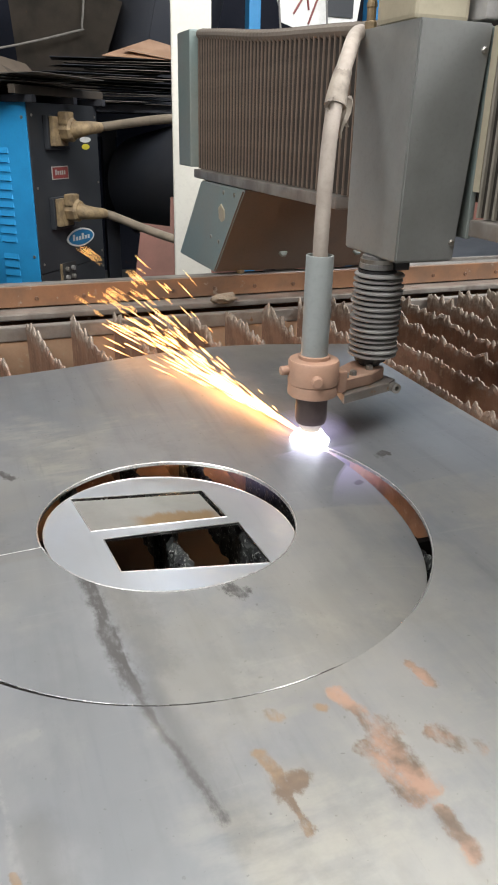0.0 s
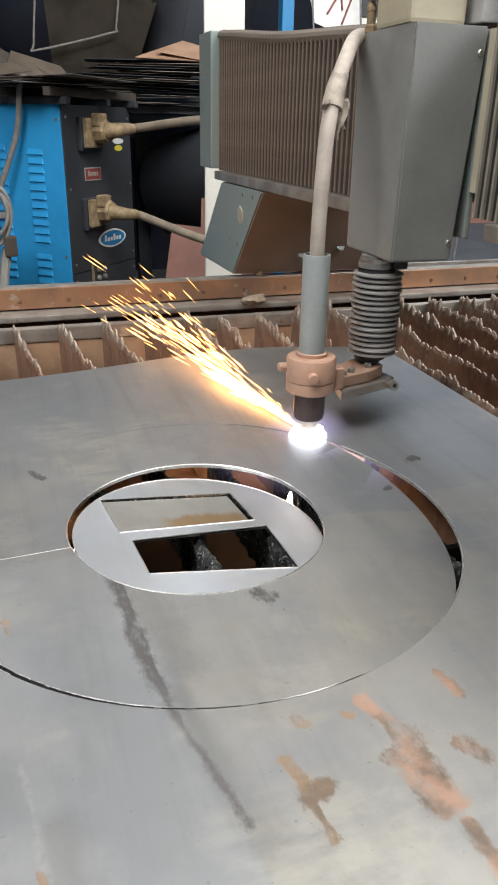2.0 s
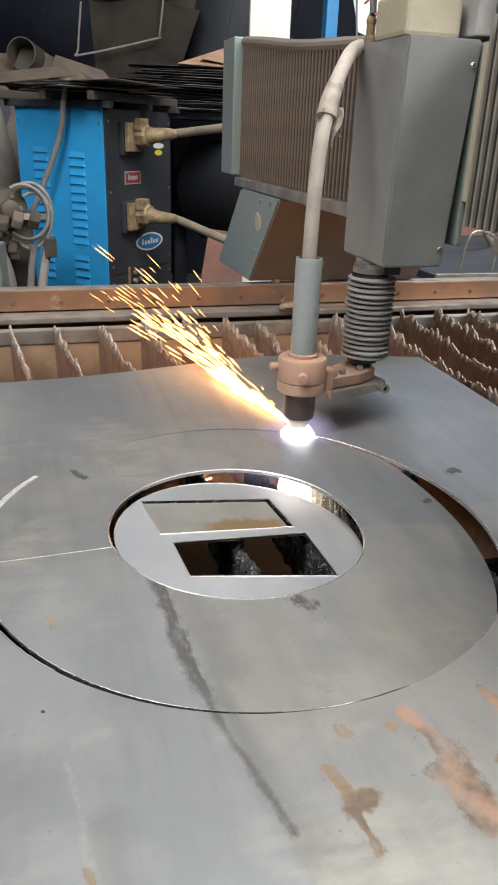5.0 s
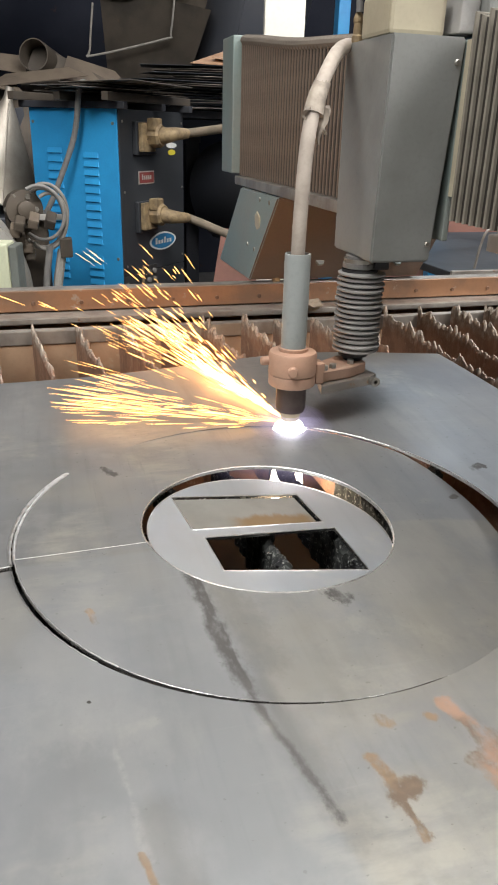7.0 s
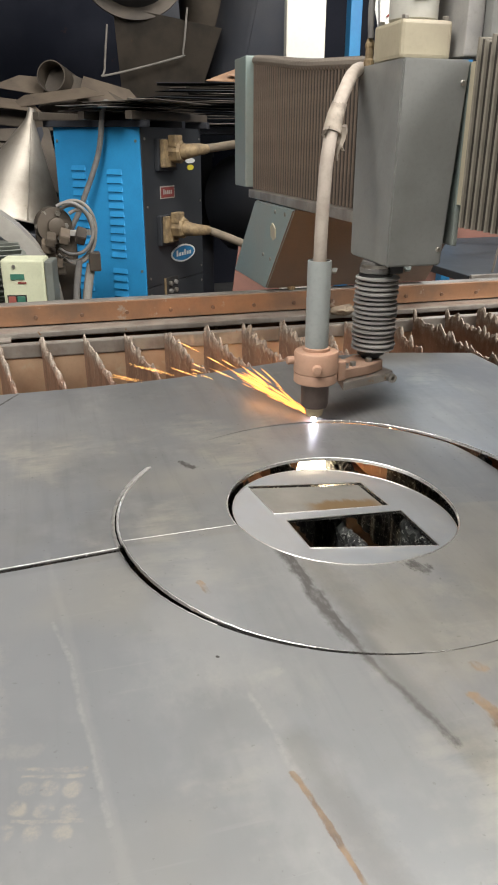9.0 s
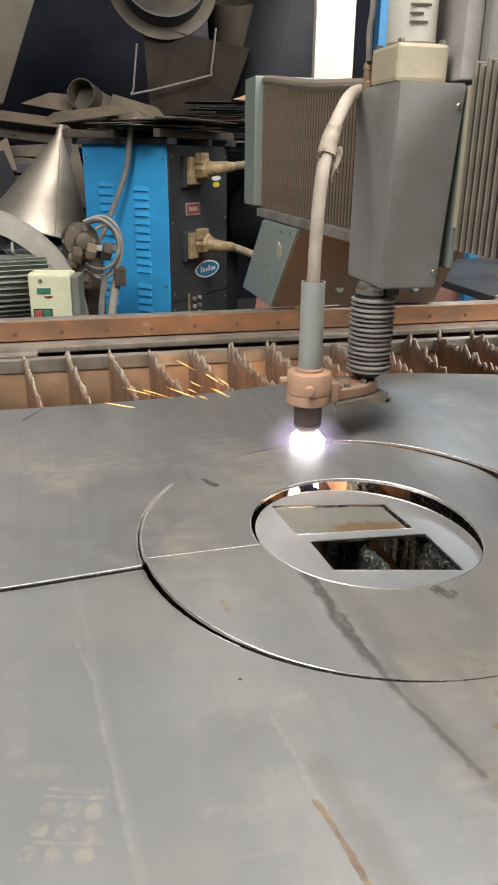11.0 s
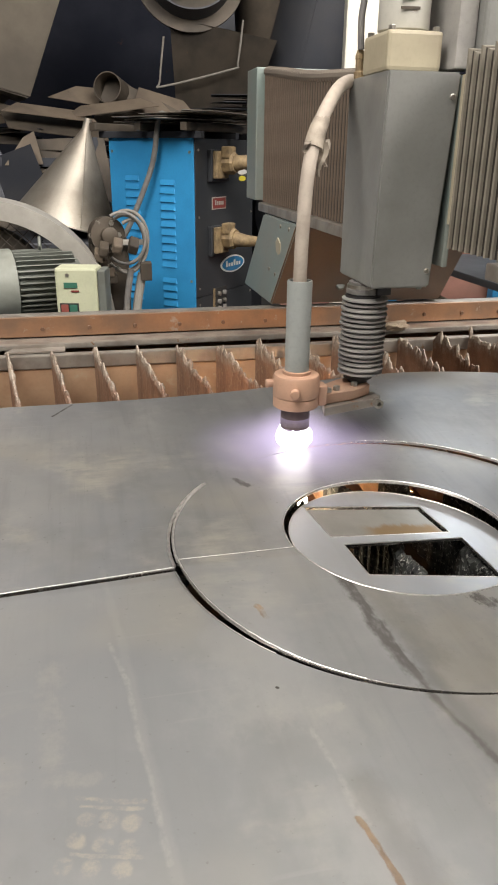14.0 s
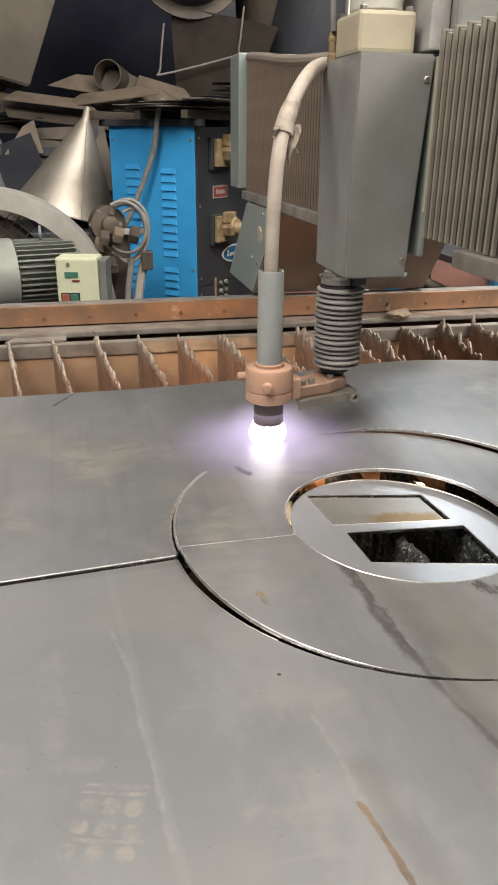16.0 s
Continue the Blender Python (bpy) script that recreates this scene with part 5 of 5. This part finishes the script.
    for k, (cx, cz, rx, rz, lean) in enumerate(((0.035, 0.335, 0.095, 0.125, 0.3), (0.030, 0.325, 0.085, 0.118, 0.1), (0.050, 0.315, 0.075, 0.110, 0.4), (0.025, 0.350, 0.090, 0.105, -0.2))):
        pts = []
        for i in range(14):
            a = -2.3 + 4.4 * i / 13
            pts.append((cx + rx * math.cos(a) + lean * 0.03 * math.sin(a), -0.13 - 0.012 * k, cz + rz * math.sin(a)))
        part("hose_loop", pipe(pts, 0.0075, 8, steps=3), "cable" if k % 2 else "hose_dull", gear, smooth=True)
    for k in range(7):
        a = 0.9 * k
        part("casting", box(-0.10 + 0.05 * math.cos(a), -0.06 + 0.05 * math.cos(a), -0.16, -0.08, 0.16 + 0.04 * k, 0.20 + 0.04 * k, 0.008, m=pose(0, 0, 0, 4 * k, 3 * k, 0)), "scrap_tan" if k % 2 else "scrap", gear)
    part("spoke", box(-0.05, 0.12, -0.12, -0.105, 0.315, 0.340, 0.005), "guard", gear)
    part("handle_block", box(0.09, 0.14, -0.17, -0.12, 0.17, 0.25, 0.006), "scrap", gear)
    part("down_pipe", pipe([(0.10, -0.14, 0.2), (0.07, -0.15, 0.05), (0.06, -0.2, -0.1), (0.08, -0.2, -0.58)], 0.020, 10), "guard", gear, smooth=True)
    part("down_pipe", pipe([(0.05, -0.16, 0.22), (0.02, -0.18, 0.02), (0.03, -0.2, -0.2), (0.04, -0.2, -0.58)], 0.014, 10), "cable", gear, smooth=True)


def build_funnel():
    fun = root("steel_funnel", "dull stainless steel funnel standing upside down", "funnel", pose(-0.490, 3.55, 0.925, 2, 16, 0))
    part("cone", lathe([(0.285, 0.0), (0.030, 0.475), (0.027, 0.470), (0.281, 0.0)], 48), "stainless", fun, smooth=True)
    part("spout", lathe([(0.0305, 0.474), (0.023, 0.495), (0.020, 0.55), (0.017, 0.55), (0.019, 0.495)], 24), "stainless", fun, "narrow welded spout", smooth=True)
    part("rolled_rim", pipe([(0.287 * math.cos(i * math.pi / 12), 0.287 * math.sin(i * math.pi / 12), 0.004) for i in range(25)], 0.006, 8, steps=2), "stainless", fun, "rolled rim", smooth=True)
    part("seam", pipe([(0.286, 0.0, 0.004), (0.030, 0.0, 0.474)], 0.003, 6, steps=1), "stainless", fun, "welded seam").rotation_euler = (0, 0, radians(-75))
    thing("crate", box(-1.3, -0.22, 3.2, 3.9, 0.0, 0.845, 0.01), "scrap_dark", "dark steel crate under the funnel", "crate")


def duct(label, r, ln, m, material):
    """A rolled sheet duct with a seam and a stiff end ring."""
    d = root("large_duct", label, "duct", m)
    part("shell", lathe([(r, 0), (r, ln), (r - 0.008, ln), (r - 0.008, 0.0), (r, 0)], 40), material, d, smooth=True)
    part("end_ring", lathe([(r + 0.0005, ln - 0.03), (r + 0.012, ln - 0.03), (r + 0.012, ln), (r + 0.0005, ln)], 40), material, d, smooth=True)
    part("seam", box(r - 0.002, r + 0.006, -0.012, 0.012, 0.0, ln - 0.031, m=pose(0, 0, 0, 0, 0, -120)), material, d)


def build_scrap():
    rng = random.Random(11)
    heap = root("scrap_rack", "dark steel rack with sheet metal scrap", "rack")
    part("deck", box(-2.3, 0.75, 3.95, 5.6, 1.20, 1.25), "scrap_dark", heap)
    for x in (-2.2, -0.8, 0.7):
        for y in (4.0, 5.5):
            part("leg", box(x - 0.04, x + 0.04, y - 0.04, y + 0.04, 0.0, 1.20), "scrap_dark", heap)
    # duct hopper with a round flange and a wire handle
    hop = root("duct_hopper", "dusty grey sheet-metal hopper with a round flange", "hopper", pose(0.50, 4.55, 1.50, 8, 10, -10))
    bm = bmesh.new()
    a = [bm.verts.new(p) for p in ((-0.22, -0.16, 0.0), (0.24, -0.16, 0.0), (0.24, 0.16, 0.0), (-0.22, 0.16, 0.0))]
    b = [bm.verts.new(p) for p in ((-0.34, -0.22, 0.55), (0.34, -0.22, 0.55), (0.34, 0.24, 0.55), (-0.34, 0.24, 0.55))]
    bm.faces.new(a)
    for i in range(4):
        bm.faces.new((a[i], a[(i + 1) % 4], b[(i + 1) % 4], b[i]))
    bmesh.ops.solidify(bm, geom=list(bm.faces), thickness=0.006)
    part("body", bm, "scrap", hop)
    part("flange", lathe([(0.27, 0), (0.345, 0), (0.345, 0.014), (0.27, 0.014), (0.27, 0)], 48, m=pose(-0.26, -0.10, 0.80, 66, 8, 0)), "scrap", hop, "round flange ring")
    part("neck", lathe([(0.27, -0.06), (0.275, 0.16), (0.265, 0.16), (0.262, -0.06)], 48, m=pose(-0.26, -0.10, 0.80, 66, 8, 0)), "scrap_dark", hop, smooth=True)
    part("wire_handle", pipe([(-0.36, -0.245, 0.44), (-0.35, -0.25, 0.19), (-0.33, -0.25, 0.16), (0.09, -0.25, 0.34), (0.12, -0.25, 0.38), (0.11, -0.25, 0.62)], 0.0065, 8, steps=4), "hose_dull", hop, "bent wire handle")
    # large hopper
    big = root("big_hopper", "large dusty sheet-metal hopper", "hopper", pose(-0.92, 4.35, 1.62, 0, 16, 10))
    bm = bmesh.new()
    a = [bm.verts.new(p) for p in ((-0.30, -0.25, 0.0), (0.22, -0.25, 0.02), (0.22, 0.25, 0.02), (-0.30, 0.25, 0.0))]
    b = [bm.verts.new(p) for p in ((-0.60, -0.35, 0.95), (0.32, -0.35, 0.95), (0.32, 0.35, 0.95), (-0.60, 0.35, 0.95))]
    bm.faces.new(a), bm.faces.new(b)
    for i in range(4):
        bm.faces.new((a[i], a[(i + 1) % 4], b[(i + 1) % 4], b[i]))
    bmesh.ops.bevel(bm, geom=list(bm.edges), offset=0.01, segments=2, affect="EDGES")
    part("body", bm, "hopper", big)
    # round duct and cone sheets
    thing("round_duct", lathe([(0.09, 0), (0.09, 0.45), (0.084, 0.45), (0.084, 0)], 32), "scrap", "short grey round duct lying on the rack", "duct", pose(-0.02, 4.62, 1.58, 80, 0, -24), smooth=True)
    thing("cone_sheet", slab([(-0.30, 0.0), (0.42, -0.02), (0.05, 0.22), (-0.16, 0.34)], 0, 0.005), "scrap", "dusty bent sheet leaning on the duct", "sheet metal", pose(-0.02, 4.20, 1.44, 62, -4, -6))
    thing("cone_sheet", slab([(-0.45, 0.0), (0.35, 0.0), (0.30, 0.16), (-0.50, 0.28)], 0, 0.005), "scrap", "dusty bent sheet lying on the pile", "sheet metal", pose(-0.35, 4.05, 1.36, 30, 6, 10))
    for i in range(16):
        w, d = rng.uniform(0.35, 0.9), rng.uniform(0.25, 0.6)
        o = [(-w / 2, -d / 2 + rng.uniform(-0.05, 0.1)), (w / 2, -d / 2), (w / 2 - rng.uniform(0, 0.25), d / 2), (-w / 2 + rng.uniform(0, 0.25), d / 2)]
        sheet("scrap_sheet", o, pose(-1.5 + 2.0 * (i / 15) + rng.uniform(-0.1, 0.1), 4.25 + rng.uniform(-0.15, 0.5), 1.27 + 0.022 * (i % 8) + rng.uniform(0, 0.01), rng.uniform(-6, 16), rng.uniform(-9, 9), rng.uniform(-40, 40)),
              "scrap" if i % 3 else "scrap_dark", "dusty grey sheet metal offcut on the rack", group="scrap sheets on the rack")
    for i in range(10):
        w = rng.uniform(0.3, 0.7)
        o = [(-w / 2, -0.15), (w / 2, -0.2), (w / 2 - 0.1, 0.2), (-w / 2 + 0.1, 0.15)]
        sheet("scrap_sheet", o, pose(-1.25 + 0.11 * i, 3.92 + rng.uniform(-0.05, 0.05), 1.05 + rng.uniform(-0.2, 0.2), rng.uniform(50, 88), rng.uniform(-20, 20), rng.uniform(-30, 30)),
              "scrap" if i % 2 else "scrap_dark", "dusty offcut hanging at the edge of the rack", group="scrap sheets on the rack")
    # stack of sheets on a stand to the right of the cabinet
    st = root("sheet_stand", "dark steel stand for sheet metal", "stand")
    part("deck", box(0.35, 1.9, 3.35, 4.0, 1.33, 1.37, 0.004), "scrap_dark", st)
    for x in (0.42, 1.8):
        for y in (3.42, 3.92):
            part("leg", box(x - 0.03, x + 0.03, y - 0.03, y + 0.03, 0.0, 1.33), "scrap_dark", st)
    z = 1.372
    for i in range(18):
        w, d = rng.uniform(0.5, 1.0), rng.uniform(0.3, 0.5)
        o = [(-w / 2, -d / 2 + rng.uniform(0, 0.15)), (w / 2 - rng.uniform(0, 0.2), -d / 2), (w / 2, d / 2), (-w / 2, d / 2)]
        tilt = rng.uniform(-1.2, 1.2)
        sheet("stacked_sheet", o, pose(0.72 + rng.uniform(-0.12, 0.18), 3.55 + rng.uniform(-0.1, 0.05), z, rng.uniform(0, 2.0), tilt, rng.uniform(-14, 14)),
              ("scrap", "rail", "scrap_dark")[i % 3], "thin sheet offcut in an untidy stack", group="stacked sheets", thick=0.002)
        z += 0.0125
    sheet("orange_sheet", [(-0.35, -0.05), (0.0, -0.22), (0.30, -0.20), (0.42, 0.1), (-0.1, 0.2)], pose(1.02, 3.45, z + 0.01, 12, 4, 8), "offcut", "bent orange-brown rusted sheet on the stack", thick=0.004)
    sheet("orange_sheet", [(-0.30, 0.0), (0.05, -0.16), (0.20, -0.10), (0.05, 0.15)], pose(0.86, 3.42, z + 0.035, 22, -8, 12), "offcut", "bent orange-brown rusted sheet on the stack", thick=0.004)
    # red-brown panels leaning low down, dark drum forms between
    sheet("leaning_panel", [(0, 0), (0.75, 0), (0.75, 0.72), (0.18, 0.80)], pose(0.52, 2.95, 0.01, 80, 0, 6), "brown_sheet", "red-brown primed steel panel leaning low", "steel panel", thick=0.005)
    sheet("leaning_panel", [(0, 0), (0.6, 0), (0.55, 0.98), (0.06, 0.92)], pose(0.80, 3.05, 0.01, 80, 0, -4), "brown_sheet", "red-brown primed steel panel leaning low", "steel panel", thick=0.005)
    duct("dark round duct lying among the scrap", 0.30, 0.85, pose(0.92, 3.9, 0.92, 80, 0, 24), "scrap_dark")
    duct("dark round duct standing among the scrap", 0.34, 0.9, pose(1.15, 4.6, 1.50, 12, 10, 0), "scrap_dark")
    for x, y, z, w, h, rx, ry, rz in ((-0.55, 4.0, 1.47, 0.55, 0.16, 24, 6, 8), (-0.20, 4.05, 1.50, 0.60, 0.14, 30, -7, -6), (0.18, 4.15, 1.46, 0.50, 0.22, 46, 14, 4), (-0.95, 4.1, 1.42, 0.6, 0.25, 20, -6, 14),
                                      (-0.35, 4.3, 1.56, 0.45, 0.20, 38, 10, -14), (-1.25, 3.95, 1.22, 0.4, 0.3, 70, 12, 10), (-0.72, 3.93, 1.20, 0.22, 0.20, 82, 3, 2), (-0.98, 3.95, 1.10, 0.3, 0.26, 76, -9, 6)):
        o = [(-w / 2, 0), (w / 2, 0.02), (w / 2 - rng.uniform(0, 0.2), h), (-w / 2 + rng.uniform(0, 0.15), h * rng.uniform(0.7, 1.1))]
        sheet("scrap_sheet", o, pose(x, y, z, rx, ry, rz), "scrap_tan", "tan dusty sheet offcut on the scrap pile", group="scrap sheets on the rack", thick=0.004)
    for x, y, z, r, ln, rx, rz in ((-1.1, 4.7, 1.55, 0.16, 0.5, 60, 40), (0.95, 4.8, 1.75, 0.20, 0.6, 25, -20)):
        thing("sheet_duct", lathe([(r, 0), (r, ln), (r - 0.006, ln), (r - 0.006, 0)], 32), "scrap", "dusty sheet-metal duct piece among the scrap", "duct", pose(x, y, z, rx, 0, rz), "duct pieces", smooth=True)
    sheet("dark_panel", [(-0.5, 0), (0.6, 0), (0.4, 1.2), (-0.5, 1.1)], pose(1.35, 5.2, 1.3, 78, -10, 0), "scrap_dark", "large dark sheet leaning on the wall", "steel panel", thick=0.006)
    # bench beyond the rail, seen under the beam
    b = root("low_bench", "dark blue-grey steel bench behind the rail", "bench")
    part("top", box(1.15, 3.0, 1.55, 2.6, 0.80, 0.83, 0.004), "panel", b)
    part("edge", box(1.15, 3.0, 1.535, 1.549, 0.79, 0.835, 0.002), "rail", b)
    for x in (1.2, 2.9):
        for y in (1.62, 2.52):
            part("leg", box(x - 0.03, x + 0.03, y - 0.03, y + 0.03, 0.0, 0.80), "panel", b)
    part("wire", pipe([(1.42, 1.60, 0.83), (1.40, 1.58, 0.95), (1.30, 1.58, 0.97), (1.28, 1.60, 0.83)], 0.005, 6), "rail", b)
    sheet("leaning_panel", [(0, 0), (1.3, 0), (1.3, 0.95), (0, 1.0)], pose(1.5, 2.95, 0.01, 80, 0, -4), "brown_sheet", "red-brown primed steel panel leaning low", "steel panel", thick=0.005)
    # white notice and blue machine frame beyond the post
    nb = root("notice_board", "white notice sheet with red scrawls on a blue frame", "notice")
    part("sheet", slab([(1.30, 1.95), (1.36, 1.74), (1.62, 1.665), (1.76, 1.72), (1.80, 1.98), (1.78, 2.2), (1.32, 2.2)], 0, 0.004, m=Matrix(((1, 0, 0, 0), (0, 0, 1, 2.9), (0, 1, 0, 0), (0, 0, 0, 1)))), "white", nb)
    for k, pts in enumerate(([(1.42, 2.897, 1.78), (1.48, 2.897, 1.86), (1.50, 2.897, 1.80)], [(1.50, 2.897, 1.74), (1.56, 2.897, 1.88), (1.60, 2.897, 1.90)], [(1.38, 2.897, 1.86), (1.46, 2.897, 1.93)])):
        part("scrawl", pipe(pts, 0.005, 6), "red", nb)
    part("dark_patch", box(1.60, 1.74, 2.893, 2.897, 1.78, 1.88), "panel", nb)
    part("frame_post", box(1.20, 1.26, 2.92, 2.98, 0.0, 2.6, 0.004), "logo_blue", nb, "blue frame post")
    part("frame_post", box(1.84, 1.90, 2.92, 2.98, 0.0, 2.6, 0.004), "logo_blue", nb, "blue frame post")
    for x in (1.30, 1.55):
        part("wire", pipe([(x, 2.88, 2.5), (x + 0.02, 2.86, 1.9), (x + 0.05, 2.86, 1.62)], 0.005, 6), "cable", nb)


# ---- arc and sparks ----
def build_arc():
    arc = root("plasma_arc", "blinding white plasma arc under the torch", "plasma arc")
    part("core", lathe([(0.0005, -0.010), (0.0025, -0.006), (0.004, 0.0), (0.0025, 0.005), (0.001, 0.008)], 16), "arc", arc, smooth=True)
    # what the arc blows down through the cut, under the plate
    part("jet", lathe([(0.003, -0.022), (0.012, -0.045), (0.026, -0.09), (0.032, -0.13), (0.018, -0.17)], 16), "jet", arc, "white-hot jet under the plate", smooth=True)
    rng = random.Random(21)
    bm = bmesh.new()
    for i in range(80):
        a, d, ln = rng.gauss(0.15, 0.45), rng.uniform(0.05, 0.52), rng.uniform(0.05, 0.10)
        e = radians(rng.uniform(7, 34))
        u = Vector((math.sin(a) * math.cos(e), math.cos(a) * math.cos(e), -math.sin(e)))
        p, q = u * d + Vector((0, 0, -0.03)), u * (d + ln) + Vector((0, 0, -0.03))
        if q.z > -0.33:
            pipe([p, q], 0.0016, 3, bm, 1)
    tagged(part("spark_shower", bm, "jet_fan", arc), "orange sparks blown down under the plate", kind="stuff")
    # bloom of the arc, built as an oversized ball and glowing sheets
    flare = root("arc_bloom", "white and violet bloom round the arc, built as glowing shapes", "plasma flare")
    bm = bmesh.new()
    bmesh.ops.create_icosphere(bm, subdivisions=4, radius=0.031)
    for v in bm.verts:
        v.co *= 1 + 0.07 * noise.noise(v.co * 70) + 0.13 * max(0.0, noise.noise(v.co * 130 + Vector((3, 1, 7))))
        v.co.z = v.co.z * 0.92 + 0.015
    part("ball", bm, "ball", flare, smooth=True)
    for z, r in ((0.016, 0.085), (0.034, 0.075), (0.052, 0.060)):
        part("bloom_sheet", lathe([(0.0, z), (r * 0.5, z), (r, z)], 48), "gas_dome", flare)
    part("bloom_layer", lathe([(0.0, 0.0035), (0.07, 0.0033), (0.14, 0.0030), (0.210, 0.0025)], 48), "gas_low", flare)
    return arc, flare


def spray(name, label, seed, count, reach, spread, rise, material, thick=0.0012, near=0.0, power=1.0, drop=0.25):
    """A burst of spark streaks that leave the origin along +y."""
    rng = random.Random(seed)
    bm = bmesh.new()
    for i in range(count):
        a, b = rng.gauss(0, spread), abs(rng.gauss(0, rise))
        s = near + (reach - near) * rng.random() ** power
        ln = rng.uniform(0.025, 0.095) * (0.6 + 0.6 * s / reach)
        w = thick * rng.uniform(0.4, 1.15)

        def at(d):
            return Vector((math.sin(a) * d, math.cos(a) * d, math.tan(b) * d * (1 - drop * d / reach) + 0.003))
        p, q = at(s), at(s + ln)
        d = (q - p).normalized()
        u = d.orthogonal().normalized()
        v = d.cross(u)
        mid = p.lerp(q, 0.6)
        ring = [bm.verts.new(mid + w * (math.cos(k * 2.094) * u + math.sin(k * 2.094) * v)) for k in range(3)]
        tail, head = bm.verts.new(p), bm.verts.new(q)
        for k in range(3):
            bm.faces.new((ring[k], ring[(k + 1) % 3], head)), bm.faces.new((ring[(k + 1) % 3], ring[k], tail))
    return thing(name, bm, material, label, "sparks", kind="stuff")


# ---- build ----
M["scorched"] = scorched()
build_hall()
build_plate()
ring = build_ring()
build_disc()
slivers = build_slivers()
build_table()
build_rail()
build_lump()
build_floor_rail()
gantry, folds = build_gantry()
carriage = build_carriage()
build_cabinet()
build_post()
build_motor_set()
build_funnel()
build_scrap()
arc, flare = build_arc()
SPRAYS = [
    # object, heading (degrees from +y to the left), pitch, and the time in which it skims the plate
    (spray("spark_spray", "dense white-hot spark jet", 1, 200, 0.24, 0.035, 0.04, "spark_hot", 0.0014, 0.0, 1.1), 14, 2.5, (0.0, 8.1)),
    (spray("spark_spray", "bright yellow fan of sparks", 2, 190, 0.56, 0.06, 0.06, "spark_hot", 0.0010, 0.05, 0.8), 14, 3.0, (0.0, 7.8)),
    (spray("spark_spray", "loose yellow sparks at the end of the fan", 3, 60, 0.70, 0.10, 0.10, "spark", 0.0011, 0.36, 0.7), 15, 5.0, (0.0, 7.6)),
    (spray("spark_spray", "low orange fan of sparks along the plate", 4, 170, 0.34, 0.13, 0.03, "spark", 0.0008, 0.0, 0.8), 66, 0.8, (6.1, 7.25)),
    (spray("spark_spray", "yellow fan of sparks over the slats", 8, 140, 0.46, 0.11, 0.09, "spark", 0.0008, 0.04, 0.8), 20, 5.0, (6.1, 7.4)),
    (spray("spark_spray", "far scattered sparks", 5, 16, 0.70, 0.18, 0.16, "spark", 0.0008, 0.40, 0.8), 28, 3.0, (6.1, 7.9)),
    (spray("spark_spray", "short orange spark flame", 6, 110, 0.17, 0.07, 0.05, "ember", 0.0010, 0.0, 1.1), 22, 6.0, (7.45, 9.9)),
    (spray("spark_spray", "few thin sparks thrown back", 7, 14, 0.34, 0.30, 0.10, "spark", 0.0007, 0.12, 0.8), 28, 3.0, (6.5, 12.4)),
]


def cut_height(t):
    x, y = torch_at(t)
    return TOP + warp(x, y)


def motions():
    times = [i * 0.5 for i in range(33)]
    walk(carriage, [(t, pose(*torch_at(t), 0)) for t in times])
    walk(gantry, [(t, pose(torch_at(t)[0], 0, 0)) for t in times])
    for ob, side, f in folds:
        rows = []
        for t in times[::2]:
            y = torch_at(t)[1]
            a, b = (FAR_Y, y + 0.20) if side == "left" else (NEAR_Y, y - 0.046)
            rows.append((t, pose(GX + (0.010 if side == "left" else 0.036), a + (b - a) * f, 0)))
        walk(ob, rows)
    # the ring tips about the metal that still holds it
    rows = []
    hinge = Vector((-0.08, 0.0, TOP))
    axis = Vector((math.cos(radians(105)), math.sin(radians(105)), 0))
    for t in times[::2]:
        rows.append((t, Matrix.Translation(hinge) @ Matrix.Rotation(radians(1.5 * t / 16), 4, axis) @ Matrix.Translation(-hinge)))
    walk(ring, rows)
    for ob, t in slivers:
        if 0.05 < t < 15.8:
            walk(ob, [(0, pose(0, 0, 0)), (t - 0.04, pose(0, 0, 0)), (t + 0.06, pose(0, 0, -0.04)), (t + 0.2, pose(0, 0, -0.30)), (16.2, pose(0, 0, -0.30))])
    # the arc burns on the cut all the time; the flare shrinks into the cut in mid-clip, then swells again
    depth = [(0, -0.025), (3.5, -0.031), (6.5, -0.037), (7.2, -0.040), (7.8, -0.046), (8.2, -0.09), (8.5, -0.44), (10.2, -0.44), (10.8, -0.03), (11.6, 0.003), (16, 0.003)]
    rows, glows = [], []
    for i in range(161):
        t = i / 10
        x, y = torch_at(t)
        rng = random.Random(i)
        z = cut_height(t) + rng.uniform(-0.001, 0.001)
        rows.append((t, pose(x, y, z + 0.006, 0, 0, rng.uniform(-9, 9))))
        glows.append((t, pose(x + rng.uniform(-0.001, 0.001), y, z + 0.007 + float(np.interp(t, [d[0] for d in depth], [d[1] for d in depth])), 0, 0, rng.uniform(-40, 40))))
    walk(arc, rows)
    walk(flare, glows)
    for k, (ob, heading, pitch, (t0, t1)) in enumerate(SPRAYS):
        rows = []
        for i in range(161):
            t = i / 10
            x, y = torch_at(t)
            rng = random.Random(1000 * k + i)
            on = min(max((t - t0) / 0.25 + (1 if t0 == 0 else 0), 0), 1) * min(max((t1 - t) / 0.25, 0), 1)
            # when it does not skim the plate, the jet goes down through the cut, under the tray
            down = (1 - on) * -25
            rows.append((t, Matrix.Translation((x, y, cut_height(t) + 0.004 - 0.42 * (1 - on))) @ pose(0, 0, 0, 0, 0, heading + 0.2 * t + rng.uniform(-3, 3))
                         @ pose(0, 0, 0, pitch + down + rng.uniform(-1.0, 1.5), 0, 0) @ pose(0, 0, 0, 0, rng.choice((-9, -4, 0, 5, 9)), 0)))
        walk(ob, rows)


motions()
